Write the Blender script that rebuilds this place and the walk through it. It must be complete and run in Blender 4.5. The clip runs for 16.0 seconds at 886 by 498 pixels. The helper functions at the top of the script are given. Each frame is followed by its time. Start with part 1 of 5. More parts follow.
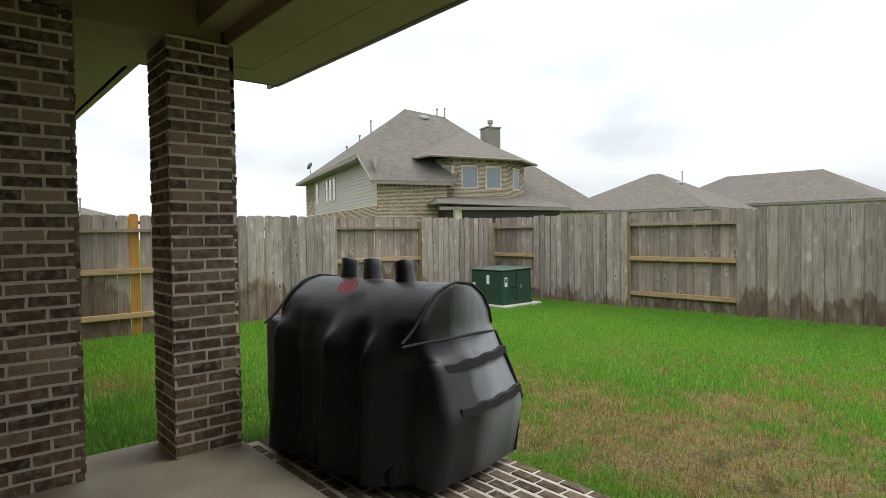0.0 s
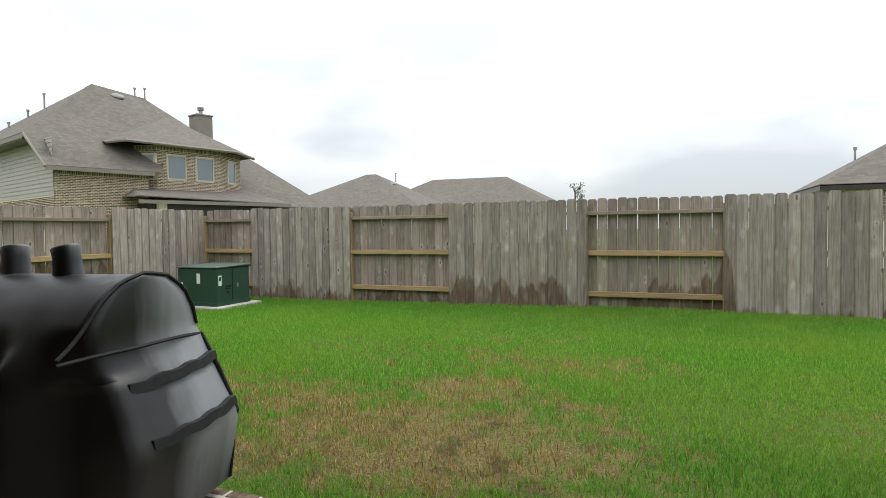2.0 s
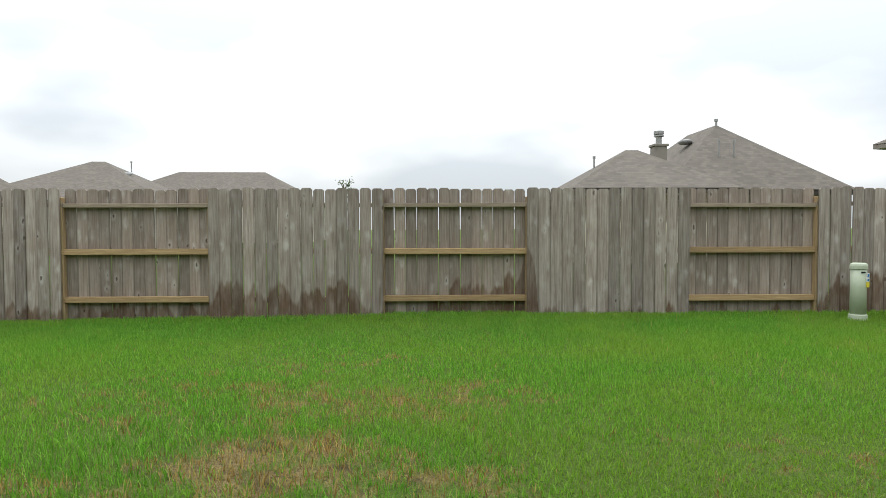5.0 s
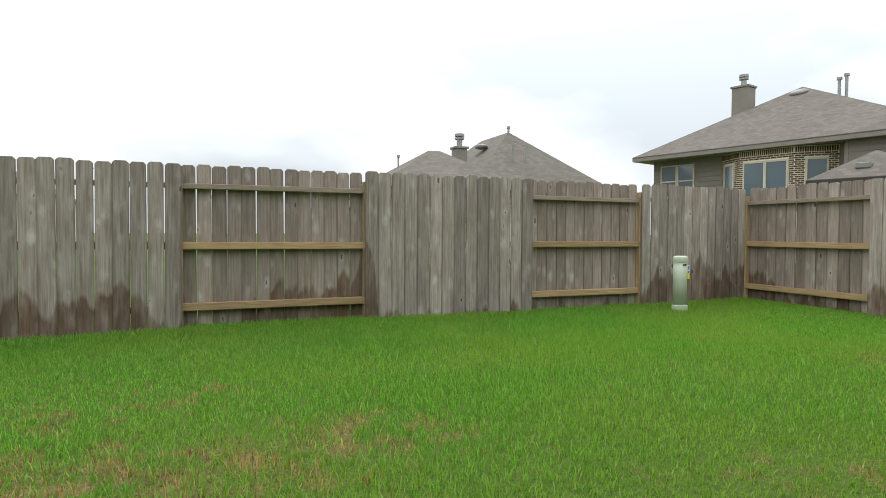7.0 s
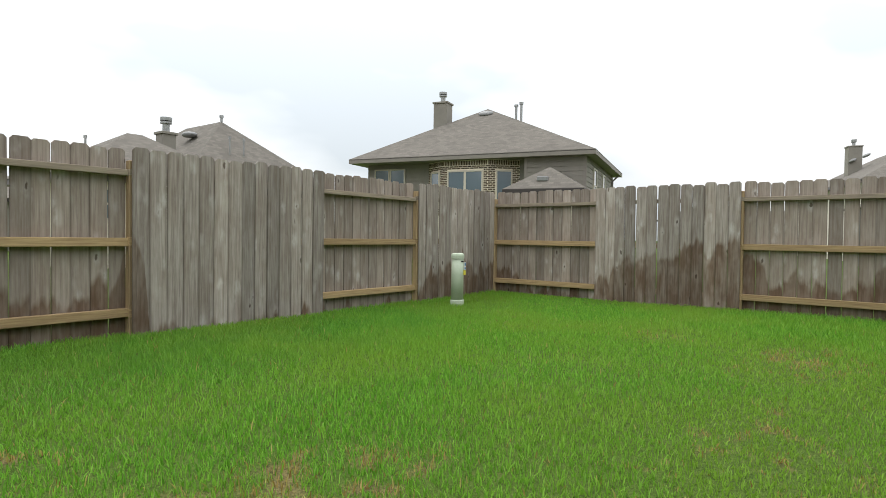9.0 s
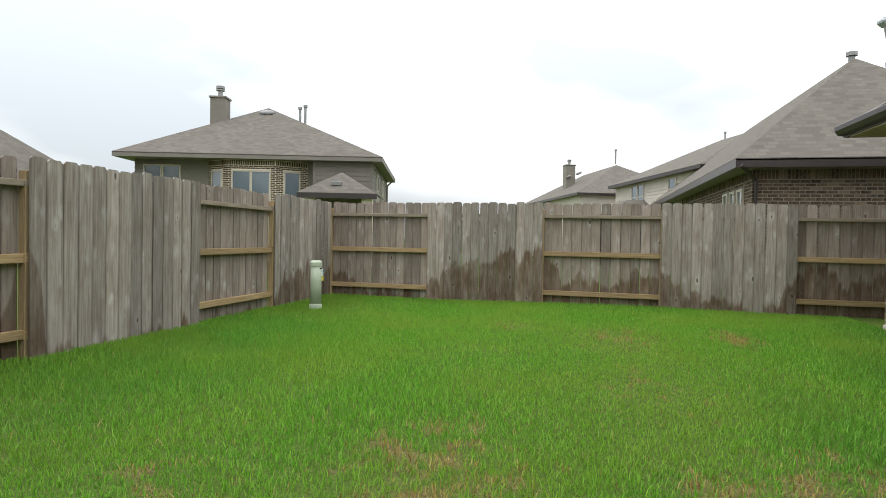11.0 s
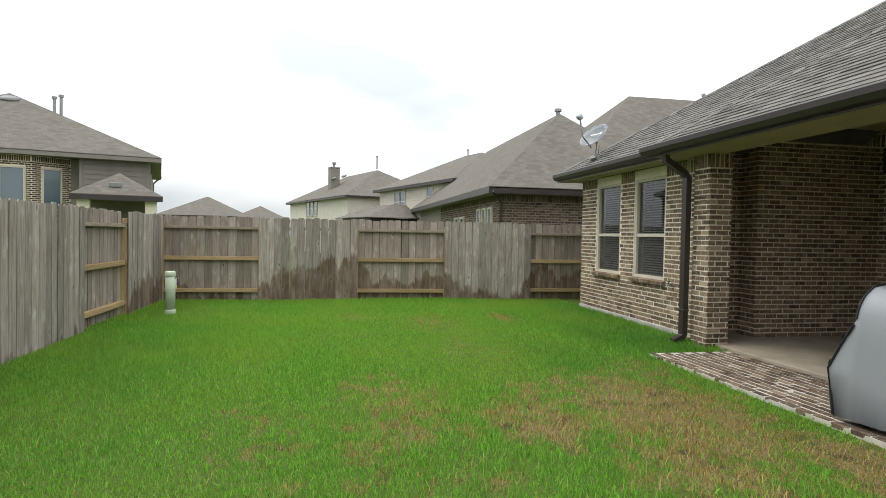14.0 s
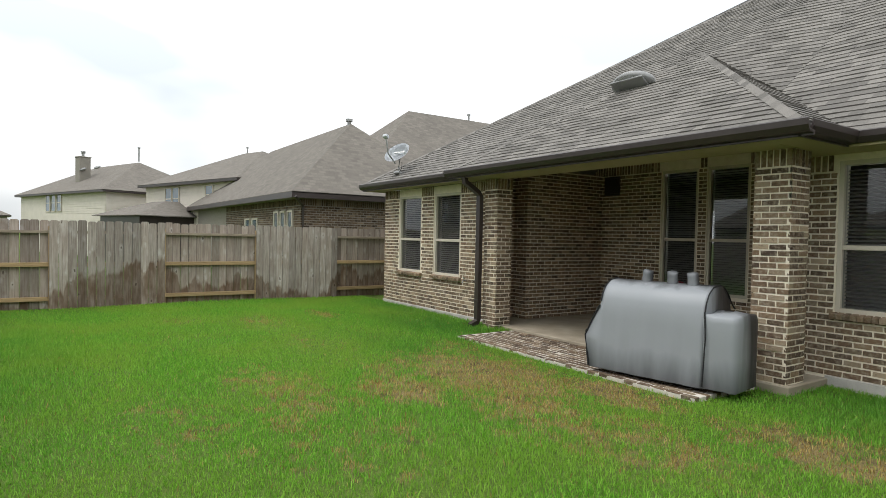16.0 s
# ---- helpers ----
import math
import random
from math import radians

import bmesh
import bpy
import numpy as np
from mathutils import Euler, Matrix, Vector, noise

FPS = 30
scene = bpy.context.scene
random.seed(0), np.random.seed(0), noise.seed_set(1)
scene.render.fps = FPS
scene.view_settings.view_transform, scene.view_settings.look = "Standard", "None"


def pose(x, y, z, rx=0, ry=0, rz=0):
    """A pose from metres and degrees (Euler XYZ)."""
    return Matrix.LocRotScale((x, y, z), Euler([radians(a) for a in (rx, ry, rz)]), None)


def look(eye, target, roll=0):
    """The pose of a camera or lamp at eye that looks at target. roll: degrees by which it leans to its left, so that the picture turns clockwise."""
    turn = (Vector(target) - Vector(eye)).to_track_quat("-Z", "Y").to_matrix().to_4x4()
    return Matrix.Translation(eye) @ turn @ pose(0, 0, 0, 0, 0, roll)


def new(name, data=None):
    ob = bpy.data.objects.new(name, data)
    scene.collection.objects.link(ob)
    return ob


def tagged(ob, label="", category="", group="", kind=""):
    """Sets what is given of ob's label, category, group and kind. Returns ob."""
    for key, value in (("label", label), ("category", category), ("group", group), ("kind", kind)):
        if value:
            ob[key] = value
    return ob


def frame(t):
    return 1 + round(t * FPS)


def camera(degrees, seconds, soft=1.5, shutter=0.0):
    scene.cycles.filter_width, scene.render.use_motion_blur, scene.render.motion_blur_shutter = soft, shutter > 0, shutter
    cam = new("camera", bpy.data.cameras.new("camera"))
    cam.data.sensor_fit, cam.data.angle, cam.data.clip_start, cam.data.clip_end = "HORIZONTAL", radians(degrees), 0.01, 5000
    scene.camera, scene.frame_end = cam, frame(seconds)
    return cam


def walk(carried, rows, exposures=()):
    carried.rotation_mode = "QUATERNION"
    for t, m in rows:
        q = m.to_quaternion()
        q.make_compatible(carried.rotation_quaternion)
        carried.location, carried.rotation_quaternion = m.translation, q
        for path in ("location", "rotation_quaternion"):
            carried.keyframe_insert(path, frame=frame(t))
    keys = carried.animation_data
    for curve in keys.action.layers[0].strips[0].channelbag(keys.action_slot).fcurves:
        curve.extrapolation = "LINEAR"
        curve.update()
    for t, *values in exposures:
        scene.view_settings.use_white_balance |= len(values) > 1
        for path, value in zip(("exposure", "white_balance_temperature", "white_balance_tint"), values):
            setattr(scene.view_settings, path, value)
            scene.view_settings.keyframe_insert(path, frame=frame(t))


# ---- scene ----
cam = camera(74.3, 16.0, soft=0.6)
PATH = [
    (0, (1.941, -10.996, 1.544), (0.424, -9.693, 1.491), -0.8),
    (0.5, (1.856, -10.987, 1.51), (0.508, -9.51, 1.454), -0.8),
    (1, (1.753, -10.883, 1.472), (0.603, -9.248, 1.412), -0.7),
    (1.5, (1.665, -10.718, 1.456), (0.713, -8.961, 1.39), -0.8),
    (2, (1.593, -10.58, 1.43), (0.831, -8.733, 1.361), -0.7),
    (2.5, (1.504, -10.411, 1.445), (0.93, -8.497, 1.367), -0.7),
    (3, (1.432, -10.244, 1.427), (1.017, -8.289, 1.343), -0.6),
    (3.2, (1.364, -10.156, 1.425), (1.004, -8.191, 1.34), -0.6),
    (5.5, (0.65, -8.604, 1.297), (0.813, -6.612, 1.225), -0.0),
    (6, (0.566, -8.291, 1.269), (0.897, -6.32, 1.201), 0.1),
    (6.5, (0.453, -7.916, 1.211), (1.005, -5.995, 1.144), 0.2),
    (7, (0.293, -7.498, 1.138), (1.038, -5.643, 1.082), 0.3),
    (7.5, (0.078, -7.152, 1.116), (0.994, -5.375, 1.062), 0.5),
    (8, (-0.062, -6.843, 1.108), (1.095, -5.213, 1.057), 0.6),
    (8.5, (-0.236, -6.487, 1.087), (1.16, -5.055, 1.042), 0.7),
    (9, (-0.548, -6.198, 1.068), (1.028, -4.967, 1.025), 0.8),
    (9.5, (-0.907, -5.908, 1.083), (0.844, -4.944, 1.046), 1.0),
    (9.7, (-1.06, -5.774, 1.084), (0.738, -4.898, 1.05), 1.1),
    (11.8, (-3.006, -4.86, 1.33), (-1.023, -4.604, 1.284), 1.0),
    (12, (-3.182, -4.795, 1.34), (-1.192, -4.599, 1.294), 1.0),
    (12.5, (-3.629, -4.561, 1.416), (-1.632, -4.484, 1.369), 1.0),
    (13, (-4.119, -4.368, 1.495), (-2.12, -4.405, 1.445), 0.9),
    (13.5, (-4.651, -4.086, 1.542), (-2.662, -4.296, 1.493), 1.0),
    (14, (-5.097, -3.738, 1.595), (-3.133, -4.114, 1.548), 1.1),
    (14.5, (-5.44, -3.343, 1.662), (-3.515, -3.885, 1.613), 1.1),
    (15, (-5.752, -2.948, 1.744), (-3.885, -3.661, 1.69), 1.1),
    (15.5, (-5.959, -2.612, 1.751), (-4.169, -3.504, 1.704), 1.3),
    (16, (-6.069, -2.171, 1.751), (-4.405, -3.281, 1.708), 1.2),
]
walk(cam, [(t, look(eye, target, roll)) for t, eye, target, roll in PATH], [(0, 0.25), (16, 0.25)])

# ---- sky and sun: bright overcast ----
world = bpy.data.worlds.new("overcast_sky")
scene.world = world
world.use_nodes = True
wn, wl = world.node_tree.nodes, world.node_tree.links
wbg = wn["Background"]
sky = wn.new("ShaderNodeTexSky")
sky.sky_type, sky.sun_disc = "NISHITA", False
sky.sun_elevation, sky.sun_rotation = radians(62), radians(200)
sky_dim = wn.new("ShaderNodeVectorMath"); sky_dim.operation = "SCALE"; sky_dim.inputs["Scale"].default_value = 0.10
wl.new(sky.outputs[0], sky_dim.inputs[0])
wtc = wn.new("ShaderNodeTexCoord")
wmap = wn.new("ShaderNodeMapping"); wmap.inputs["Scale"].default_value = (1.0, 1.0, 2.6)
wnoise = wn.new("ShaderNodeTexNoise"); wnoise.inputs["Scale"].default_value = 2.1; wnoise.inputs["Detail"].default_value = 4; wnoise.inputs["Roughness"].default_value = 0.45
wramp = wn.new("ShaderNodeValToRGB")
wramp.color_ramp.elements[0].position, wramp.color_ramp.elements[0].color = 0.40, (0.67, 0.72, 0.755, 1)
wramp.color_ramp.elements[1].position, wramp.color_ramp.elements[1].color = 0.58, (1.03, 1.045, 1.05, 1)
wl.new(wtc.outputs["Generated"], wmap.inputs[0]); wl.new(wmap.outputs[0], wnoise.inputs[0]); wl.new(wnoise.outputs[0], wramp.inputs[0])
wmix = wn.new("ShaderNodeMix"); wmix.data_type = "RGBA"; wmix.inputs[0].default_value = 0.90
wl.new(sky_dim.outputs[0], wmix.inputs[6]); wl.new(wramp.outputs[0], wmix.inputs[7]); wl.new(wmix.outputs[2], wbg.inputs[0])
wsep = wn.new("ShaderNodeSeparateXYZ"); wl.new(wtc.outputs["Generated"], wsep.inputs[0])
wup = wn.new("ShaderNodeMapRange"); wup.inputs["From Min"].default_value, wup.inputs["From Max"].default_value = 0.0, 1.0
wup.inputs["To Min"].default_value, wup.inputs["To Max"].default_value = 0.80, 2.5
wl.new(wsep.outputs[2], wup.inputs[0]); wl.new(wup.outputs[0], wbg.inputs[1])
sun = new("sun", bpy.data.lights.new("sun", "SUN"))
sun.data.energy, sun.data.angle, sun.data.color = 1.3, radians(25), (1.0, 0.97, 0.92)
sun.rotation_euler = Euler((radians(28), 0, radians(160)))


# ---- materials ----
class Nodes:
    """A small wrapper to write node materials briefly."""
    def __init__(self, name):
        self.m = bpy.data.materials.new(name)
        self.m.use_nodes = True
        self.t = self.m.node_tree
        self.b = self.t.nodes["Principled BSDF"]

    def add(self, kind, **sockets):
        n = self.t.nodes.new(kind)
        for k, v in sockets.items():
            self.put(n.inputs[k.replace("_", " ")], v)
        return n

    def put(self, socket, v):
        if isinstance(v, bpy.types.NodeSocket):
            self.t.links.new(v, socket)
        else:
            socket.default_value = v

    def coords(self, space="Object", scale=(1, 1, 1)):
        tc = self.add("ShaderNodeTexCoord")
        mp = self.add("ShaderNodeMapping", Scale=scale)
        self.t.links.new(tc.outputs[space], mp.inputs[0])
        return mp.outputs[0]

    def world(self, scale=(1, 1, 1)):
        g = self.add("ShaderNodeNewGeometry")
        mp = self.add("ShaderNodeMapping", Scale=scale)
        self.t.links.new(g.outputs["Position"], mp.inputs[0])
        return mp.outputs[0]

    def noise(self, vec, scale, detail=4, rough=0.55):
        n = self.add("ShaderNodeTexNoise", Scale=scale, Detail=detail, Roughness=rough)
        self.t.links.new(vec, n.inputs["Vector"])
        return n.outputs[0]

    def ramp(self, fac, *stops):
        n = self.add("ShaderNodeValToRGB")
        e = n.color_ramp.elements
        while len(e) < len(stops):
            e.new(0.5)
        for el, (p, c) in zip(e, stops):
            el.position = p
            el.color = (*c, 1) if isinstance(c, tuple) else (c, c, c, 1)
        self.put(n.inputs[0], fac)
        return n.outputs[0]

    def mix(self, fac, a, b, kind="MIX"):
        n = self.add("ShaderNodeMix")
        n.data_type, n.blend_type = "RGBA", kind
        for s, v in ((n.inputs[0], fac), (n.inputs[6], a), (n.inputs[7], b)):
            self.put(s, (*v, 1) if isinstance(v, tuple) and len(v) == 3 else v)
        return n.outputs[2]

    def maths(self, op, a, b=0.0, clamp=False):
        n = self.add("ShaderNodeMath")
        n.operation, n.use_clamp = op, clamp
        self.put(n.inputs[0], a), self.put(n.inputs[1], b)
        return n.outputs[0]

    def z(self, vec):
        n = self.add("ShaderNodeSeparateXYZ")
        self.put(n.inputs[0], vec)
        return n.outputs

    def rnd(self):
        return self.add("ShaderNodeObjectInfo").outputs["Random"]

    def isl(self):
        return self.add("ShaderNodeNewGeometry").outputs["Random Per Island"]

    def bump(self, h, strength=0.3, dist=0.01):
        n = self.add("ShaderNodeBump", Strength=strength, Distance=dist)
        self.put(n.inputs["Height"], h)
        self.t.links.new(n.outputs[0], self.b.inputs["Normal"])

    def done(self, colour, rough=0.8, metal=0.0, spec=0.3):
        self.put(self.b.inputs["Base Color"], (*colour, 1) if isinstance(colour, tuple) and len(colour) == 3 else colour)
        self.put(self.b.inputs["Roughness"], rough)
        self.b.inputs["Metallic"].default_value = metal
        self.b.inputs["Specular IOR Level"].default_value = spec
        return self.m


def hsv_vary(n, colour, fac, amount):
    v = n.maths("ADD", n.maths("MULTIPLY", fac, 2 * amount), 1 - amount)
    h = n.add("ShaderNodeHueSaturation", Value=v, Color=colour)
    return h.outputs[0]


def picket_wood(name, light, dark, wet):
    n = Nodes(name)
    r = n.rnd()
    co = n.coords("Object", (1, 1, 1))
    off = n.add("ShaderNodeCombineXYZ", X=n.maths("MULTIPLY", r, 40.0), Y=n.maths("MULTIPLY", r, 17.0), Z=n.maths("MULTIPLY", r, 60.0))
    va = n.add("ShaderNodeVectorMath"); va.operation = "ADD"
    n.put(va.inputs[0], co), n.put(va.inputs[1], off.outputs[0])
    st = n.add("ShaderNodeMapping", Scale=(1, 1, 0.045))
    n.put(st.inputs[0], va.outputs[0])
    grain = n.noise(st.outputs[0], 48, 5, 0.62)
    sb = n.add("ShaderNodeMapping", Scale=(1, 1, 0.3))
    n.put(sb.inputs[0], va.outputs[0])
    blot = n.noise(sb.outputs[0], 7.0, 3)
    base = n.mix(n.ramp(grain, (0.30, 0.0), (0.62, 1.0)), dark, light)
    base = n.mix(n.maths("MULTIPLY", n.ramp(blot, (0.40, 0.0), (0.66, 1.0)), 0.38), base, (0.175, 0.125, 0.092))
    # knots of uneven size, some boards with none, and silvered smears about them
    sk = n.add("ShaderNodeMapping", Scale=(1.5, 0.0, 0.72))
    warp = n.add("ShaderNodeTexNoise", Scale=14.0, Detail=3.0)
    bend = n.add("ShaderNodeVectorMath"); bend.operation = "MULTIPLY_ADD"
    n.put(warp.inputs["Vector"], va.outputs[0])
    n.put(bend.inputs[0], warp.outputs["Color"]), n.put(bend.inputs[1], (0.05, 0.0, 0.08)), n.put(bend.inputs[2], va.outputs[0])
    n.put(sk.inputs[0], bend.outputs[0])
    vo = n.add("ShaderNodeTexVoronoi", Scale=4.6)
    n.put(vo.inputs["Vector"], sk.outputs[0])
    pick = n.z(vo.outputs["Color"])
    near = n.maths("ADD", vo.outputs["Distance"], n.maths("MULTIPLY", pick[0], 0.06))
    smear = n.ramp(n.noise(sb.outputs[0], 13.0, 4, 0.65), (0.45, 0.0), (0.70, 1.0))
    halo = n.maths("MULTIPLY", n.ramp(near, (0.16, 1.0), (0.40, 0.0)), n.maths("ADD", n.maths("MULTIPLY", smear, 0.7), 0.3))
    base = n.mix(n.maths("MULTIPLY", halo, 0.75), base, (0.53, 0.50, 0.46))
    base = n.mix(n.maths("MULTIPLY", smear, 0.16), base, (0.46, 0.43, 0.39))
    knot = n.maths("MULTIPLY", n.ramp(near, (0.10, 1.0), (0.16, 0.0)), n.maths("GREATER_THAN", pick[1], 0.25))
    base = n.mix(n.maths("MULTIPLY", knot, 0.85), base, (0.085, 0.060, 0.045))
    # shadow of the gaps, painted unevenly into each board's two edges
    gap_shade = n.ramp(n.maths("ABSOLUTE", n.z(co)[0]), (0.066, 0.0), (0.084, 1.0))
    base = n.mix(n.maths("MULTIPLY", gap_shade, n.maths("ADD", n.maths("MULTIPLY", blot, 0.5), 0.22)), base, (0.115, 0.088, 0.070))
    base = hsv_vary(n, base, n.maths("FRACT", n.maths("MULTIPLY", r, 13.7)), 0.26)
    wp = n.world((1, 1, 1))
    zz = n.z(wp)[2]
    sx = n.z(wp)
    fine = n.noise(n.world((6, 6, 0.8)), 1.0, 3)
    wide = n.noise(n.world((1.1, 1.1, 0.2)), 1.0, 2)
    along_x = n.ramp(n.maths("MULTIPLY", n.maths("ADD", sx[0], 9.0), 1 / 18), (0.0, 0.12), (0.15, 0.2), (0.345, 0.02), (0.36, 0.44), (0.465, 0.44), (0.49, 0.04), (0.53, 0.04), (0.56, 0.42), (0.615, 0.5), (0.622, 1.15), (0.6315, 0.9), (0.6325, 0.0), (0.87, 0.0), (0.89, 0.6), (0.94, 0.62), (1.0, 0.3))
    along_y = n.ramp(n.maths("MULTIPLY", n.maths("ADD", sx[1], 10.0), 0.1), (0.0, 0.75), (0.13, 0.8), (0.16, 0.12), (0.24, 0.15), (0.33, 0.5), (0.36, 0.6), (0.52, 0.5), (0.56, 1.0), (0.74, 0.72), (0.79, 0.12), (0.90, 0.10), (0.97, 0.5), (1.0, 0.5))
    side = n.maths("GREATER_THAN", n.maths("ABSOLUTE", sx[0]), 8.62)
    lim = n.mix(side, along_x, along_y)
    lim = n.maths("ADD", lim, n.maths("ADD", n.maths("MULTIPLY", n.maths("SUBTRACT", fine, 0.5), 0.8), n.maths("MULTIPLY", n.maths("SUBTRACT", wide, 0.5), 0.5)))
    lim = n.maths("ADD", lim, n.maths("MULTIPLY", n.maths("SUBTRACT", r, 0.4), 0.28))
    soak = n.maths("MULTIPLY", n.maths("SUBTRACT", lim, zz), 12.0, True)
    soak = n.maths("MULTIPLY", soak, n.ramp(blot, (0.30, 0.55), (0.60, 1.0)))
    base = n.mix(n.maths("MULTIPLY", soak, 0.9), base, n.mix(0.22, n.mix(1.0, base, (0.44, 0.33, 0.25), "MULTIPLY"), wet))
    n.bump(grain, 0.45, 0.004)
    return n.done(base, 0.85, 0, 0.2)


def plain_wood(name, light, dark, grain_axis=(0.05, 1, 1)):
    n = Nodes(name)
    g = n.noise(n.coords("Object", grain_axis), 60, 5, 0.6)
    b = n.noise(n.coords("Object"), 5, 3)
    c = n.mix(n.ramp(g, (0.3, 0.0), (0.7, 1.0)), dark, light)
    c = n.mix(n.maths("MULTIPLY", n.ramp(b, (0.5, 0.0), (0.75, 1.0)), 0.5), c, dark)
    c = hsv_vary(n, c, n.rnd(), 0.15)
    n.bump(g, 0.3, 0.003)
    return n.done(c, 0.8, 0, 0.2)


def brick_mat(name, island=False, value=0.95):
    n = Nodes(name)
    r = n.isl() if island else n.rnd()
    c = n.ramp(r, (0.0, (0.070, 0.048, 0.036)), (0.22, (0.200, 0.130, 0.080)), (0.42, (0.108, 0.076, 0.052)), (0.65, (0.27, 0.182, 0.112)), (0.85, (0.17, 0.128, 0.088)), (1.0, (0.44, 0.335, 0.225)))
    s1 = n.noise(n.world(), 22, 4)
    s2 = n.noise(n.world(), 160, 3)
    c = n.mix(n.ramp(s1, (0.47, 0.0), (0.70, 0.75)), c, (0.35, 0.29, 0.215))
    c = n.mix(n.ramp(s1, (0.25, 0.7), (0.42, 0.0)), c, (0.055, 0.04, 0.035))
    c = hsv_vary(n, c, s2, 0.35)
    c = n.add("ShaderNodeHueSaturation", Value=value, Color=c).outputs[0]
    n.bump(n.mix(0.5, s1, s2), 0.6, 0.006)
    return n.done(c, 0.9, 0, 0.2)


def mottled(name, a, b, scale=6.0, rough=0.85, bump=0.2, fine=120.0, spec=0.3, metal=0.0, dist=0.003):
    n = Nodes(name)
    w = n.world()
    s1, s2 = n.noise(w, scale, 4), n.noise(w, fine, 2)
    c = n.mix(n.ramp(s1, (0.3, 0.0), (0.7, 1.0)), a, b)
    c = hsv_vary(n, c, s2, 0.12)
    n.bump(s2, bump, dist)
    return n.done(c, rough, metal, spec)


def shingle_mat(name, a, b, pieces):
    n = Nodes(name)
    w = n.world()
    if pieces:
        r = n.isl()
    else:
        co = n.coords("UV")
        bt = n.add("ShaderNodeTexBrick", Scale=1.0, Color1=(0, 0, 0, 1), Color2=(1, 1, 1, 1), Mortar=(0.25, 0.25, 0.25, 1))
        bt.offset = 0.37
        n.put(bt.inputs["Vector"], co)
        bt.inputs["Mortar Size"].default_value = 0.012
        bt.inputs["Brick Width"].default_value = 0.24
        bt.inputs["Row Height"].default_value = 0.142
        r = bt.outputs[0]
    c = n.mix(r, a, b)
    s1, s2 = n.noise(w, 1.1, 3), n.noise(w, 260, 2)
    c = hsv_vary(n, c, s1, 0.16)
    c = hsv_vary(n, c, s2, 0.35)
    n.bump(s2, 0.5, 0.003)
    return n.done(c, 0.95, 0, 0.15)


# dry and lush places of the lawn: x, y, reach along x, reach along y, strength
DRY = ((-.1, -6.9, 1.6, .95, .95), (-1.6, -6.4, 1.2, .75, .8), (-.2, -5.6, .75, .5, .95), (.8, -6.2, .9, .8, .6), (-1.5, -7.6, .9, .5, .95), (-2.9, -6.5, .9, .8, .65),
       (-3.8, -7.7, 1.0, .55, .9), (.4, -4.4, 1.5, .8, .6), (-1.2, -4.3, 1.3, .9, .5), (-.3, -3.2, 1.1, .6, .45), (2.8, -5.7, 1.1, .55, .42), (5.2, -5.6, .9, .5, .5),
       (5.9, -4.2, .5, .35, .55), (5.75, -7.0, .7, .4, .75), (1.3, -7.5, .9, .5, .6), (-5.2, -9.6, .7, .6, .7))
LUSH = ((3.4, -8.5, 1.7, .8, 1.0), (6.2, -9.1, 1.6, .5, .9), (-3.8, -9.7, 1.3, .6, 1.0), (1.5, -1.2, 5.0, 1.0, .7), (-5.0, -1.0, 3.0, .9, .6), (-3.8, -8.9, .8, .8, .5), (2.2, -6.9, 1.0, .5, .6))


def place_mask(n, places):
    """The strongest of several soft ellipses on the ground, as a value."""
    p = n.z(n.world())
    total = None
    for x, y, rx, ry, k in places:
        dx = n.maths("MULTIPLY", n.maths("SUBTRACT", p[0], x), 1 / rx)
        dy = n.maths("MULTIPLY", n.maths("SUBTRACT", p[1], y), 1 / ry)
        d = n.maths("ADD", n.maths("MULTIPLY", dx, dx), n.maths("MULTIPLY", dy, dy))
        v = n.maths("MULTIPLY", n.maths("SUBTRACT", 1.0, n.maths("MULTIPLY", d, 0.5), True), k)
        total = v if total is None else n.maths("MAXIMUM", total, v)
    return total


def patch_mask(n):
    """Dry patches of the lawn: broken up at two sizes inside the dry places."""
    big = n.noise(n.world(), 1.3, 3)
    mid = n.ramp(n.noise(n.world(), 4.2, 4, 0.6), (0.30, 0.0), (0.70, 1.0))
    sumn = n.maths("ADD", n.maths("MULTIPLY", big, 0.40), n.maths("MULTIPLY", mid, 0.42))
    return n.ramp(n.maths("ADD", sumn, n.maths("MULTIPLY", place_mask(n, DRY), 0.56)), (0.64, 0.0), (0.88, 1.0)), sumn


